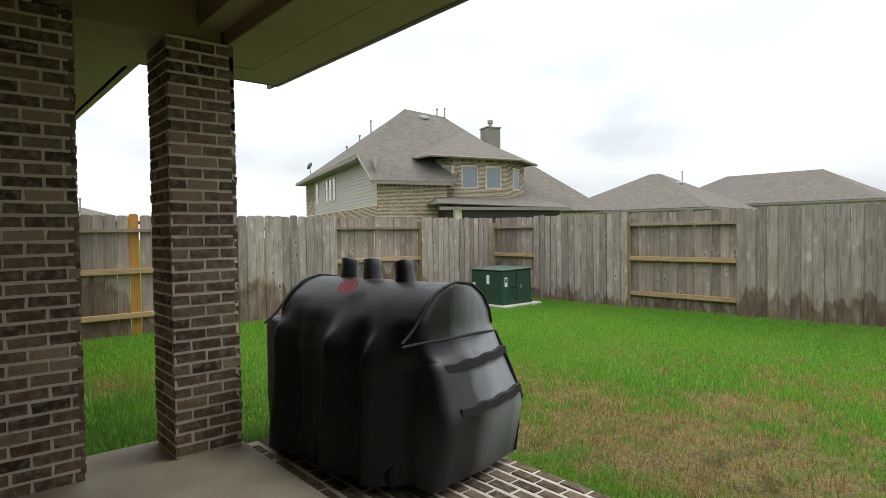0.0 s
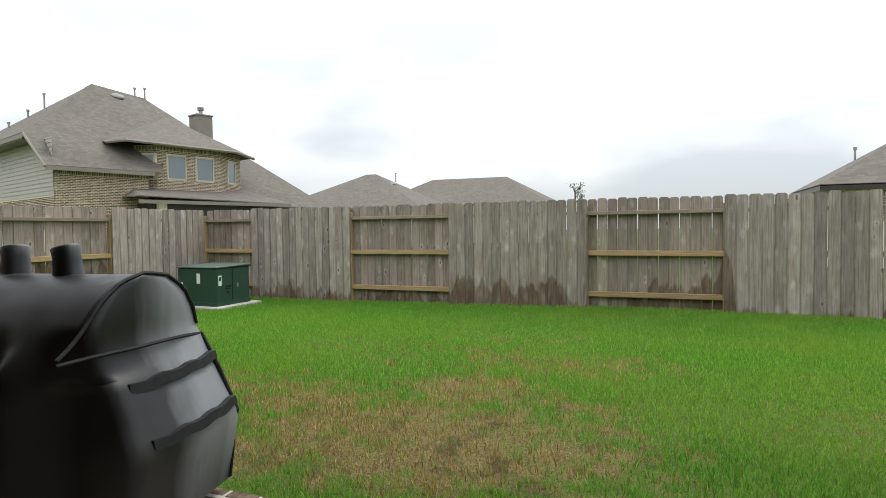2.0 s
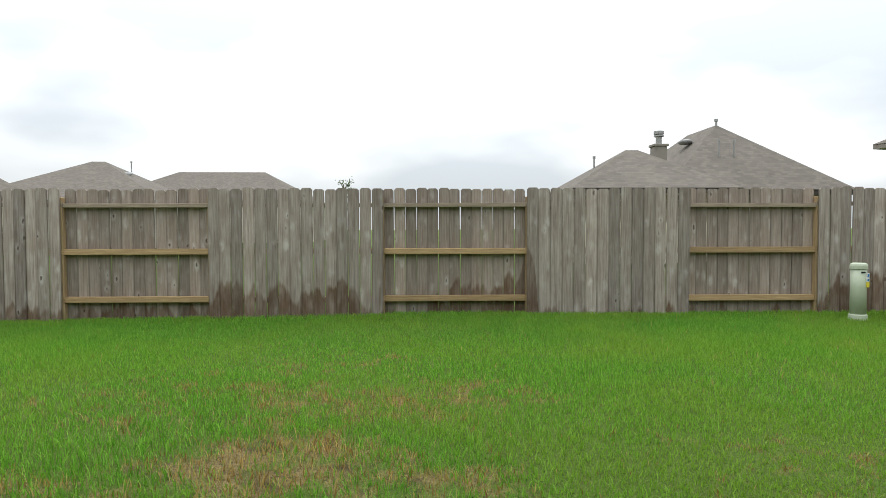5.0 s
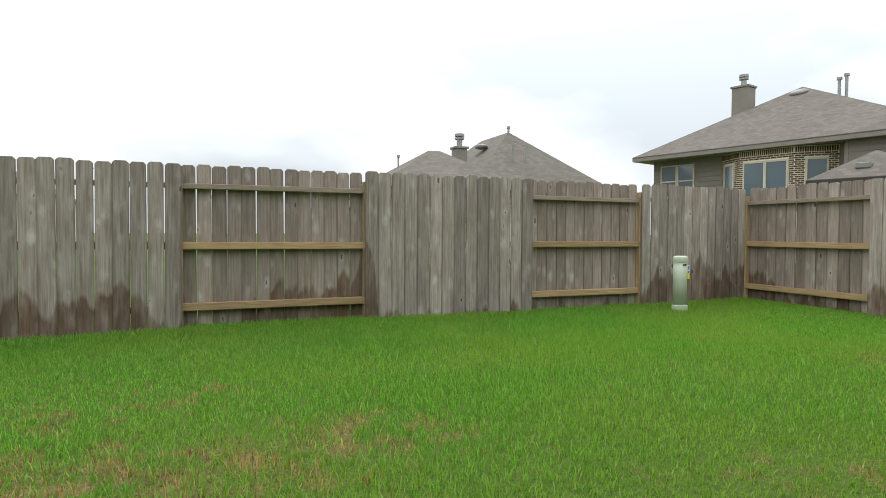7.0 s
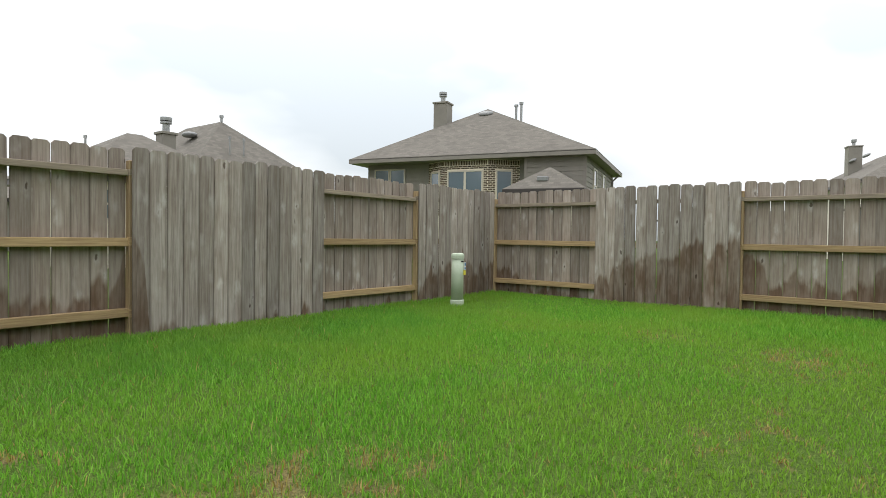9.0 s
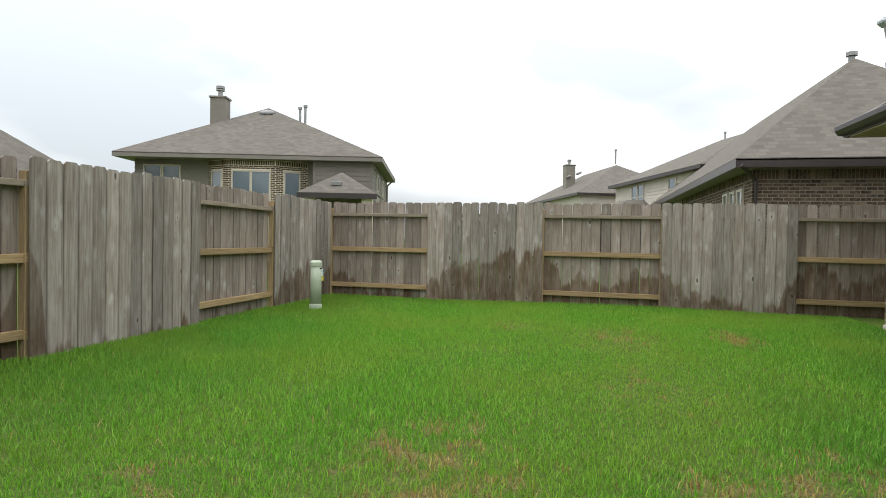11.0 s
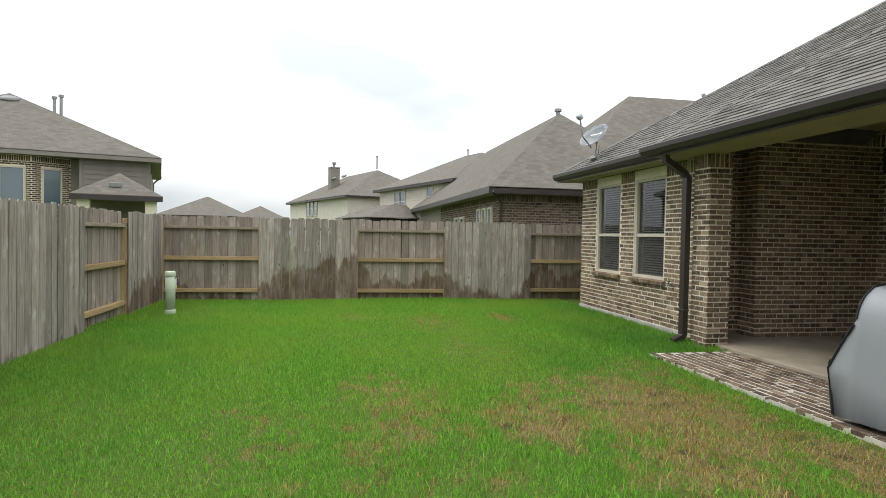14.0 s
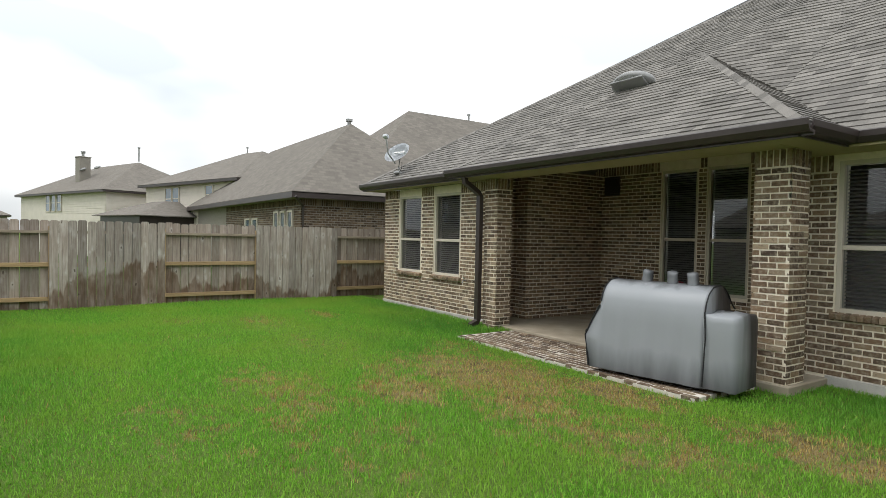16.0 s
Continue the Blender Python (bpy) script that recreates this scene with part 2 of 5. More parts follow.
def grass_blade_mat():
    n = Nodes("grass_blades")
    mask, s = patch_mask(n)
    r = n.isl()
    green = n.ramp(r, (0.0, (0.085, 0.235, 0.018)), (0.5, (0.145, 0.365, 0.03)), (1.0, (0.25, 0.49, 0.055)))
    hue = n.noise(n.world(), 0.45, 2)
    green = n.mix(n.ramp(hue, (0.42, 0.0), (0.62, 0.55)), green, (0.25, 0.375, 0.045))
    lush = n.maths("MULTIPLY", place_mask(n, LUSH), n.ramp(n.noise(n.world(), 1.6, 3), (0.3, 0.25), (0.6, 1.0)))
    green = n.mix(n.maths("MULTIPLY", lush, 0.75), green, n.ramp(r, (0.0, (0.045, 0.16, 0.022)), (1.0, (0.12, 0.33, 0.045))))
    dry = n.ramp(r, (0.0, (0.20, 0.12, 0.034)), (0.35, (0.35, 0.24, 0.072)), (0.65, (0.54, 0.42, 0.155)), (1.0, (0.24, 0.27, 0.05)))
    pick = n.maths("GREATER_THAN", n.maths("ADD", n.maths("MULTIPLY", mask, 0.86), 0.012), n.maths("FRACT", n.maths("MULTIPLY", r, 7.31)))
    c = n.mix(pick, green, dry)
    n.b.inputs["Subsurface Weight"].default_value = 0.0
    m = n.done(c, 0.55, 0, 0.25)
    tr = n.add("ShaderNodeBsdfTranslucent", Color=c)
    ms = n.add("ShaderNodeMixShader", Fac=0.3)
    n.t.links.new(n.b.outputs[0], ms.inputs[1]), n.t.links.new(tr.outputs[0], ms.inputs[2])
    n.t.links.new(ms.outputs[0], n.t.nodes["Material Output"].inputs[0])
    return m


def lawn_mat():
    n = Nodes("lawn_ground")
    mask, s = patch_mask(n)
    f = n.noise(n.world(), 55, 4, 0.7)
    g = n.mix(n.ramp(f, (0.3, 0.0), (0.7, 1.0)), (0.045, 0.08, 0.015), (0.12, 0.185, 0.032))
    d = n.mix(n.ramp(f, (0.35, 0.0), (0.65, 1.0)), (0.08, 0.058, 0.03), (0.28, 0.21, 0.095))
    d = n.mix(n.ramp(n.noise(n.world(), 3.1, 3), (0.52, 0.0), (0.66, 0.85)), d, (0.055, 0.04, 0.026))
    n.bump(f, 0.9, 0.03)
    return n.done(n.mix(n.maths("MULTIPLY", mask, 0.92), g, d), 0.95, 0, 0.1)


PICKET = picket_wood("weathered_cedar", (0.375, 0.335, 0.290), (0.200, 0.166, 0.137), (0.115, 0.072, 0.043))
PICKET_BACK = picket_wood("weathered_cedar_inner", (0.345, 0.295, 0.248), (0.215, 0.172, 0.14), (0.115, 0.072, 0.043))
NEW_PICKET = plain_wood("new_orange_cedar", (0.52, 0.27, 0.07), (0.36, 0.17, 0.04), (1, 1, 0.05))
RAIL = plain_wood("treated_pine_rail", (0.46, 0.33, 0.17), (0.28, 0.19, 0.10))
TOP_RAIL = plain_wood("grey_top_rail", (0.34, 0.285, 0.21), (0.20, 0.16, 0.12))
POST = plain_wood("treated_post", (0.42, 0.31, 0.17), (0.25, 0.175, 0.10), (1, 1, 0.05))
BRICK = brick_mat("tumbled_brown_brick")
BRICKS = brick_mat("tumbled_brown_brick_rows", True)
BRICKS_DARK = brick_mat("dark_brown_brick_rows", True, 0.55)
MORTAR_DARK = mottled("dull_grey_mortar", (0.22, 0.20, 0.17), (0.28, 0.255, 0.22), 9, 0.95, 0.5, 90)
MORTAR = mottled("buff_mortar", (0.70, 0.625, 0.50), (0.80, 0.73, 0.60), 9, 0.95, 0.5, 90)
CONCRETE = mottled("patio_concrete", (0.25, 0.208, 0.150), (0.36, 0.312, 0.238), 2.2, 0.8, 0.25, 150)
FOUND = mottled("foundation_concrete", (0.36, 0.34, 0.31), (0.46, 0.44, 0.40), 5, 0.9, 0.4, 60)
PAVER = brick_mat("apron_paver", False, 0.62)
SAND = mottled("pale_sandy_joints", (0.44, 0.40, 0.345), (0.56, 0.52, 0.455), 9, 0.95, 0.4, 90)
SHINGLE = shingle_mat("weathered_wood_shingle", (0.115, 0.108, 0.098), (0.195, 0.182, 0.165), True)
SHINGLE_FAR = shingle_mat("weathered_wood_shingle_far", (0.125, 0.113, 0.098), (0.168, 0.152, 0.131), False)
DECK = mottled("roof_underlay", (0.07, 0.065, 0.06), (0.11, 0.10, 0.09), 4)
GUTTER = mottled("brown_gutter_metal", (0.030, 0.022, 0.020), (0.042, 0.032, 0.029), 3, 0.38, 0.03, 90, 0.5)
SOFFIT = mottled("olive_tan_soffit_paint", (0.33, 0.285, 0.155), (0.37, 0.32, 0.18), 1.5, 0.6, 0.05, 90)
TRIM = mottled("tan_trim_paint", (0.20, 0.18, 0.155), (0.24, 0.215, 0.185), 2, 0.6, 0.08)
VINYL = mottled("almond_window_vinyl", (0.52, 0.47, 0.38), (0.57, 0.52, 0.43), 2, 0.45, 0.04)
BLIND = mottled("grey_blind_slat", (0.30, 0.295, 0.285), (0.36, 0.355, 0.34), 2, 0.5, 0.05)
SIDING = mottled("taupe_lap_siding", (0.37, 0.345, 0.31), (0.41, 0.38, 0.345), 2, 0.7, 0.1)
CREAM = mottled("cream_lap_siding", (0.53, 0.485, 0.42), (0.59, 0.54, 0.47), 2, 0.7, 0.1)
TAN = mottled("tan_lap_siding", (0.20, 0.183, 0.155), (0.235, 0.215, 0.18), 2, 0.7, 0.1)
WHITE = mottled("white_trim", (0.66, 0.65, 0.62), (0.74, 0.73, 0.70), 2, 0.6, 0.05)
GREEN_BOX = mottled("dark_green_enamel", (0.018, 0.052, 0.034), (0.026, 0.066, 0.045), 3, 0.42, 0.03, 90, 0.5)
PED = mottled("pale_green_plastic", (0.42, 0.48, 0.36), (0.50, 0.55, 0.43), 5, 0.5, 0.05)
STEEL = mottled("galvanised_steel", (0.24, 0.24, 0.23), (0.34, 0.34, 0.33), 8, 0.45, 0.08, 90, 0.5, 0.6)
VENT = mottled("grey_roof_vent", (0.20, 0.20, 0.195), (0.24, 0.24, 0.235), 4, 0.55, 0.05)
DISH = mottled("dish_grey", (0.42, 0.44, 0.46), (0.47, 0.49, 0.51), 3, 0.4, 0.03)
BLACK = mottled("black_webbing", (0.010, 0.010, 0.011), (0.016, 0.016, 0.017), 20, 0.6, 0.2)
STICKER = mottled("white_sticker", (0.75, 0.75, 0.73), (0.80, 0.80, 0.78), 8, 0.5, 0.0)
RED = mottled("faded_red_print", (0.30, 0.025, 0.04), (0.38, 0.05, 0.06), 30, 0.6, 0.0)
YELLOW = mottled("yellow_sticker", (0.75, 0.62, 0.05), (0.8, 0.68, 0.08), 30, 0.5, 0.0)
BLUE = mottled("blue_sticker", (0.03, 0.16, 0.42), (0.04, 0.2, 0.5), 30, 0.5, 0.0)
BARK = mottled("tree_bark", (0.10, 0.085, 0.07), (0.16, 0.14, 0.115), 12, 0.9, 0.6, 40)
LEAF = mottled("tree_leaf", (0.07, 0.11, 0.035), (0.11, 0.15, 0.055), 4, 0.6, 0.0)
BLADES, LAWN = grass_blade_mat(), lawn_mat()


def cover_mat():
    n = Nodes("black_vinyl_cover")
    w = n.world()
    f1, f2 = n.noise(n.world((1, 1, 0.25)), 4.5, 3), n.noise(w, 420, 2)
    dust = n.noise(w, 1.6, 3)
    c = n.mix(n.ramp(dust, (0.35, 0.0), (0.7, 1.0)), (0.011, 0.010, 0.011), (0.026, 0.025, 0.026))
    # paler grey towards the lawn in soft uneven streaks, darker towards the hem
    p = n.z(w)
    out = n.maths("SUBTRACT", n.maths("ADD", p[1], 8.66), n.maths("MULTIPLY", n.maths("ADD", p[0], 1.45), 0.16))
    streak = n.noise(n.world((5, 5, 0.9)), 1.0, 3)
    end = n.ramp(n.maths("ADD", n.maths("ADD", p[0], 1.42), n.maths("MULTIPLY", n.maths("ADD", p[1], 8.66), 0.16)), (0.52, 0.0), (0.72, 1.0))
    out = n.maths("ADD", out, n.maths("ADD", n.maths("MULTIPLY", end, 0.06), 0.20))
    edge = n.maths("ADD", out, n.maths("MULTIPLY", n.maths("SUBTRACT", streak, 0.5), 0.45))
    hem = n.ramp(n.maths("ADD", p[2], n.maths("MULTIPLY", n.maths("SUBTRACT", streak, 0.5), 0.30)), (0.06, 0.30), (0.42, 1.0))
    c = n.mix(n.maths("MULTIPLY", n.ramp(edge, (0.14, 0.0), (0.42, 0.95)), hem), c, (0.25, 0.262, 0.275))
    n.bump(n.mix(0.06, f1, f2), 0.18, 0.02)
    return n.done(c, n.ramp(dust, (0.3, 0.40), (0.7, 0.52)), 0, 0.4)


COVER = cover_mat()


# ---- building helpers ----
def mesh_of(bm, name, material, smooth=False):
    me = bpy.data.meshes.new(name)
    bm.to_mesh(me)
    bm.free()
    for m in material if isinstance(material, (list, tuple)) else (material,):
        me.materials.append(m)
    if smooth:
        me.polygons.foreach_set("use_smooth", [True] * len(me.polygons))
    return me


def part(name, bm, material, parent, label="", smooth=False, at=None):
    ob = new(name, mesh_of(bm, name, material, smooth))
    ob.parent = parent
    if at is not None:
        ob.matrix_basis = at
    if label:
        ob["label"] = label
    return ob


def share(name, me, parent, m):
    ob = new(name, me)
    ob.parent = parent
    ob.matrix_basis = m
    return ob


def thing(name, m=None, label="", category="", group="", kind=""):
    ob = new(name)
    ob.empty_display_size = 0.2
    if m is not None:
        ob.matrix_basis = m
    return tagged(ob, label, category, group, kind)


def box(bm, a, b, bevel=0.0, m=None):
    """A box between two corners, with bevelled edges where asked for."""
    c, s = [(p + q) / 2 for p, q in zip(a, b)], [abs(q - p) for p, q in zip(a, b)]
    mat = Matrix.LocRotScale(c, None, s)
    if m is not None:
        mat = m @ mat
    vs = bmesh.ops.create_cube(bm, size=1.0, matrix=mat)["verts"]
    if bevel:
        es = list({e for v in vs for e in v.link_edges})
        bmesh.ops.bevel(bm, geom=es, offset=bevel, segments=1, affect="EDGES")
    return bm


def boxes(*specs, bevel=0.0):
    bm = bmesh.new()
    for a, b in specs:
        box(bm, a, b, bevel)
    return bm


def tube(bm, points, radius, sides=10, taper=None):
    """A tube along points; taper gives the end's radius."""
    pts = [Vector(p) for p in points]
    rings = []
    for i, p in enumerate(pts):
        d = (pts[min(i + 1, len(pts) - 1)] - pts[max(i - 1, 0)]).normalized()
        q = d.to_track_quat("Z", "Y")
        r = radius if taper is None else radius + (taper - radius) * i / (len(pts) - 1)
        rings.append([bm.verts.new(p + q @ Vector((r * math.cos(2 * math.pi * k / sides), r * math.sin(2 * math.pi * k / sides), 0))) for k in range(sides)])
    for a, b in zip(rings, rings[1:]):
        for k in range(sides):
            bm.faces.new((a[k], a[(k + 1) % sides], b[(k + 1) % sides], b[k]))
    bm.faces.new(rings[0][::-1]), bm.faces.new(rings[-1])
    return bm


def rect_tube(bm, points, w, d):
    """A rectangular pipe along points in a plane of constant local x."""
    pts = [Vector(p) for p in points]
    rings = []
    for i, p in enumerate(pts):
        t = (pts[min(i + 1, len(pts) - 1)] - pts[max(i - 1, 0)]).normalized()
        side = Vector((1, 0, 0))
        up = t.cross(side).normalized()
        rings.append([bm.verts.new(p + side * (sx * w / 2) + up * (sy * d / 2)) for sx, sy in ((-1, -1), (1, -1), (1, 1), (-1, 1))])
    for a, b in zip(rings, rings[1:]):
        for k in range(4):
            bm.faces.new((a[k], a[(k + 1) % 4], b[(k + 1) % 4], b[k]))
    bm.faces.new(rings[0][::-1]), bm.faces.new(rings[-1])
    return bm


def slab_faces(polys, thick):
    """Closed plates from flat polygons, each given thickness below."""
    bm = bmesh.new()
    for poly in polys:
        top = [bm.verts.new(p) for p in poly]
        low = [bm.verts.new((p[0], p[1], p[2] - thick)) for p in poly]
        bm.faces.new(top), bm.faces.new(low[::-1])
        for i in range(len(poly)):
            j = (i + 1) % len(poly)
            bm.faces.new((top[j], top[i], low[i], low[j]))
    bmesh.ops.recalc_face_normals(bm, faces=bm.faces)
    return bm


def roof_uv(me):
    """Lays shingle courses level along every roof face: u along the eave, v up the slope."""
    uv = me.uv_layers.new(name="UVMap")
    for p in me.polygons:
        nrm = p.normal
        h = Vector((-nrm.y, nrm.x, 0))
        h = h.normalized() if h.length > 1e-4 else Vector((1, 0, 0))
        v = nrm.cross(h)
        for li in p.loop_indices:
            co = me.vertices[me.loops[li].vertex_index].co
            uv.data[li].uv = (co.dot(h), co.dot(v))


# ---- ground ----
def ground_z(x, y):
    """The lawn's gentle fall: a little higher to the east corner and by the slab."""
    return 0.02 * math.sin(x * 0.55 + 1.0) * math.cos(y * 0.5) + 0.006 * (x - 2.0) - 0.02


def make_ground():
    bm = bmesh.new()
    xs = [-400, -120, -40, -18] + [-12 + i * 0.5 for i in range(49)] + [18, 40, 120, 400]
    ys = [-400, -120, -40, -22] + [-15 + i * 0.5 for i in range(33)] + [6, 20, 60, 150, 400]
    grid = [[bm.verts.new((x, y, ground_z(max(-13, min(13, x)), max(-15, min(1, y))))) for x in xs] for y in ys]
    for j in range(len(ys) - 1):
        for i in range(len(xs) - 1):
            bm.faces.new((grid[j][i], grid[j][i + 1], grid[j + 1][i + 1], grid[j + 1][i]))
    ob = new("ground", mesh_of(bm, "ground", LAWN, True))
    return tagged(ob, "patchy green lawn ground with dry brown spots", "ground", kind="structure")


make_ground()


def strength(x, y, places):
    """The strongest of several soft ellipses, for arrays of places."""
    out = np.zeros_like(x)
    for px, py, rx, ry, k in places:
        out = np.maximum(out, k * np.clip(1 - 0.5 * (((x - px) / rx) ** 2 + ((y - py) / ry) ** 2), 0, 1))
    return out


def grass_field(name, x0, x1, y0, y1, count, height, seed, skip):
    """Upright curved blades, two quads' worth each, joined into one object."""
    rng = np.random.default_rng(seed)
    x, y = rng.uniform(x0, x1, count), rng.uniform(y0, y1, count)
    keep = ~skip(x, y)
    dens = 0.5 + 0.25 * np.sin(x * 1.9 + 0.7) * np.sin(y * 2.3 + 1.1) + 0.25 * np.sin(x * 0.8 + y * 1.3)
    keep &= rng.uniform(0, 1, count) < (0.55 + 0.6 * dens) * (1 - 0.45 * strength(x, y, DRY))
    x, y = x[keep], y[keep]
    k = len(x)
    z = 0.02 * np.sin(x * 0.55 + 1.0) * np.cos(y * 0.5) + 0.006 * (x - 2.0) - 0.025
    tall = 0.5 + 0.5 * np.sin(x * 0.7 + 2.2) * np.sin(y * 0.9 + 0.4)
    tall += 0.45 * strength(x, y, LUSH) - 0.75 * strength(x, y, DRY) * (0.6 + 0.4 * np.sin(x * 5.1 + 1.3 * np.sin(y * 4.3)) * np.sin(y * 6.2 + 0.6))
    tall = np.clip(tall, -0.55, 1.3)
    h = height * rng.uniform(0.45, 1.15, k) * (0.65 + 0.6 * tall)
    a = rng.uniform(0, 2 * np.pi, k)
    w = rng.uniform(0.0020, 0.0044, k)
    lean, la = rng.uniform(0.1, 0.75, k) * h, rng.uniform(0, 2 * np.pi, k)
    dx, dy = np.cos(a) * w, np.sin(a) * w
    lx, ly = np.cos(la) * lean, np.sin(la) * lean
    v = np.empty((k, 5, 3))
    v[:, 0] = np.stack([x - dx, y - dy, z], 1)
    v[:, 1] = np.stack([x + dx, y + dy, z], 1)
    v[:, 2] = np.stack([x + dx * .8 + lx * .35, y + dy * .8 + ly * .35, z + h * .62], 1)
    v[:, 3] = np.stack([x - dx * .8 + lx * .35, y - dy * .8 + ly * .35, z + h * .62], 1)
    v[:, 4] = np.stack([x + lx, y + ly, z + h], 1)
    base = (np.arange(k) * 5)[:, None]
    loops = np.concatenate([base + np.array([[0, 1, 2, 3]]), base + np.array([[3, 2, 4]])], 1).ravel()
    starts = np.stack([np.arange(k) * 7, np.arange(k) * 7 + 4], 1).ravel()
    me = bpy.data.meshes.new(name)
    me.vertices.add(k * 5), me.loops.add(k * 7), me.polygons.add(k * 2)
    me.vertices.foreach_set("co", v.ravel())
    me.loops.foreach_set("vertex_index", loops.astype(np.int32))
    me.polygons.foreach_set("loop_start", starts.astype(np.int32))
    me.update(calc_edges=True)
    me.materials.append(BLADES)
    return tagged(new(name, me), "short green lawn grass with yellowed dry blades", "grass", kind="stuff")


def under_house(x, y):
    house = (y < -9.4) & (x > -2.6) | (y < -10.5) | (x > 2.3) & (y < -9.42)
    apron = (x > -2.27) & (x < 2.31) & (y < -8.10)
    return house | apron | (x < -8.8) | (x > 8.9) | (y > 0.12)


# ---- fences ----
PICKET_H, PICKET_W, PICKET_T = 1.93, 0.170, 0.016


def picket_mesh(width, height, seed):
    rng = random.Random(seed)
    w, c = width / 2, 0.028
    low = -0.10
    xs = [(-w, low), (w, low), (w + rng.uniform(-.002, .002), height - c), (w - c, height), (-w + c, height), (-w + rng.uniform(-.002, .002), height - c)]
    bm = bmesh.new()
    f = [bm.verts.new((x, -PICKET_T / 2, z)) for x, z in xs]
    b = [bm.verts.new((x, PICKET_T / 2, z)) for x, z in xs]
    bm.faces.new(f), bm.faces.new(b[::-1])
    for i in range(6):
        j = (i + 1) % 6
        bm.faces.new((f[j], f[i], b[i], b[j]))
    bmesh.ops.recalc_face_normals(bm, faces=bm.faces)
    return bm


def picket_set(material):
    return [mesh_of(picket_mesh(PICKET_W + d, PICKET_H + e, i), "picket", material) for i, (d, e) in enumerate(((0, 0), (-.004, .008), (-.002, -.01), (.002, .004), (-.006, -.004)))]


PICKETS, PICKETS_BACK = picket_set(PICKET), picket_set(PICKET_BACK)
NEW_ONE = mesh_of(picket_mesh(0.14, PICKET_H + 0.02, 9), "picket", NEW_PICKET)
post_me = mesh_of(boxes(((-.045, -.045, -.1), (.045, .045, 1.80)), bevel=.006), "post", POST)


def fence(name, m, bays, label, rail_mat, fresh=()):
    """A fence along local x; its yard face looks to local -y. bays: (start, end, front). Front bays hide their rails."""
    fence_ob = thing(name, m, label, "fence", kind="structure")
    rng = random.Random(len(bays) * 7 + int(abs(bays[0][0]) * 10))
    for a, b, front in bays:
        count = max(2, round((b - a) / 0.1745))
        step = (b - a) / count
        y = -0.03 if front else 0.115
        for i in range(count):
            x = a + (i + 0.5) * step
            me = rng.choice(PICKETS if front else PICKETS_BACK)
            for fx in fresh:
                if abs(fx - x) < step / 2:
                    me = NEW_ONE
            p = share("picket", me, fence_ob, pose(x, y + rng.uniform(-.007, .007), rng.uniform(-.012, .010), rng.uniform(-.3, .3), rng.uniform(-.3, .3), rng.uniform(-2.6, 2.6)))
            p.scale = (step / PICKET_W * rng.uniform(0.966, 0.994), 1, 1)
        for z, hh, mt in ((1.645, 0.062, TOP_RAIL), (0.93, 0.088, rail_mat), (0.19, 0.088, rail_mat)):
            bm = bmesh.new()
            box(bm, (a - .02, 0.02 if not front else 0.0, z), (b + .02, 0.098 if not front else .05, z + hh), 0.004)
            part("rail", bm, mt, fence_ob, at=pose(0, 0, rng.uniform(-.008, .008), 0, rng.uniform(-.12, .12), 0) @ Matrix.Identity(4))
        share("post", post_me, fence_ob, pose(a + (0.03 if front else -0.03), 0.05, 0))
    return fence_ob


A_BAYS = [(-8.83, -7.42, 0), (-7.42, -4.86, 1), (-4.86, -2.65, 0), (-2.65, 0.0, 1), (0.0, 2.2, 0), (2.2, 4.70, 1), (4.70, 6.71, 0), (6.71, 8.93, 1)]
fence("fence_north", pose(0, 0, 0), A_BAYS, "weathered grey cedar picket fence, panels facing alternate ways", RAIL)
B_BAYS = [(0.03, 2.1, 0), (2.1, 4.36, 1), (4.36, 6.47, 0), (6.47, 8.67, 1), (8.67, 10.9, 0), (10.9, 13.1, 1), (13.1, 15.3, 0)]
fence("fence_east", pose(8.94, 0, 0, 0, 0, -90), B_BAYS, "weathered grey cedar picket fence with damp dark lower boards", RAIL)
C_BAYS = [(-15.4, -14.0, 0), (-14.0, -11.8, 1), (-11.8, -9.5, 1), (-9.5, -7.15, 0), (-7.15, -4.69, 1), (-4.69, -2.42, 0), (-2.42, -0.03, 1)]
fence("fence_west", pose(-8.85, 0, 0, 0, 0, 90), C_BAYS, "weathered grey cedar picket fence with one new orange picket", RAIL, fresh=(-8.55,))


# ---- our house ----
BL, BH, BD, JOINT = 0.190, 0.058, 0.09, 0.018
COURSE = BH + JOINT


def brick_mesh(l, seed, tall=False):
    rng = random.Random(seed)
    h = BH
    bm = bmesh.new()
    box(bm, (0, 0, 0), (l, 0.03, h) if not tall else (h, 0.03, l))
    for v in bm.verts:
        v.co += Vector((rng.uniform(-.004, .004), rng.uniform(-.003, .003), rng.uniform(-.003, .003)))
    return bm


BRICK_LONG = [mesh_of(brick_mesh(BL, i), "brick", BRICK) for i in range(6)]
BRICK_HALF = [mesh_of(brick_mesh((BL - JOINT) / 2, 10 + i), "brick", BRICK) for i in range(4)]
BRICK_TALL = [mesh_of(brick_mesh(0.2, 20 + i, True), "brick", BRICK) for i in range(4)]


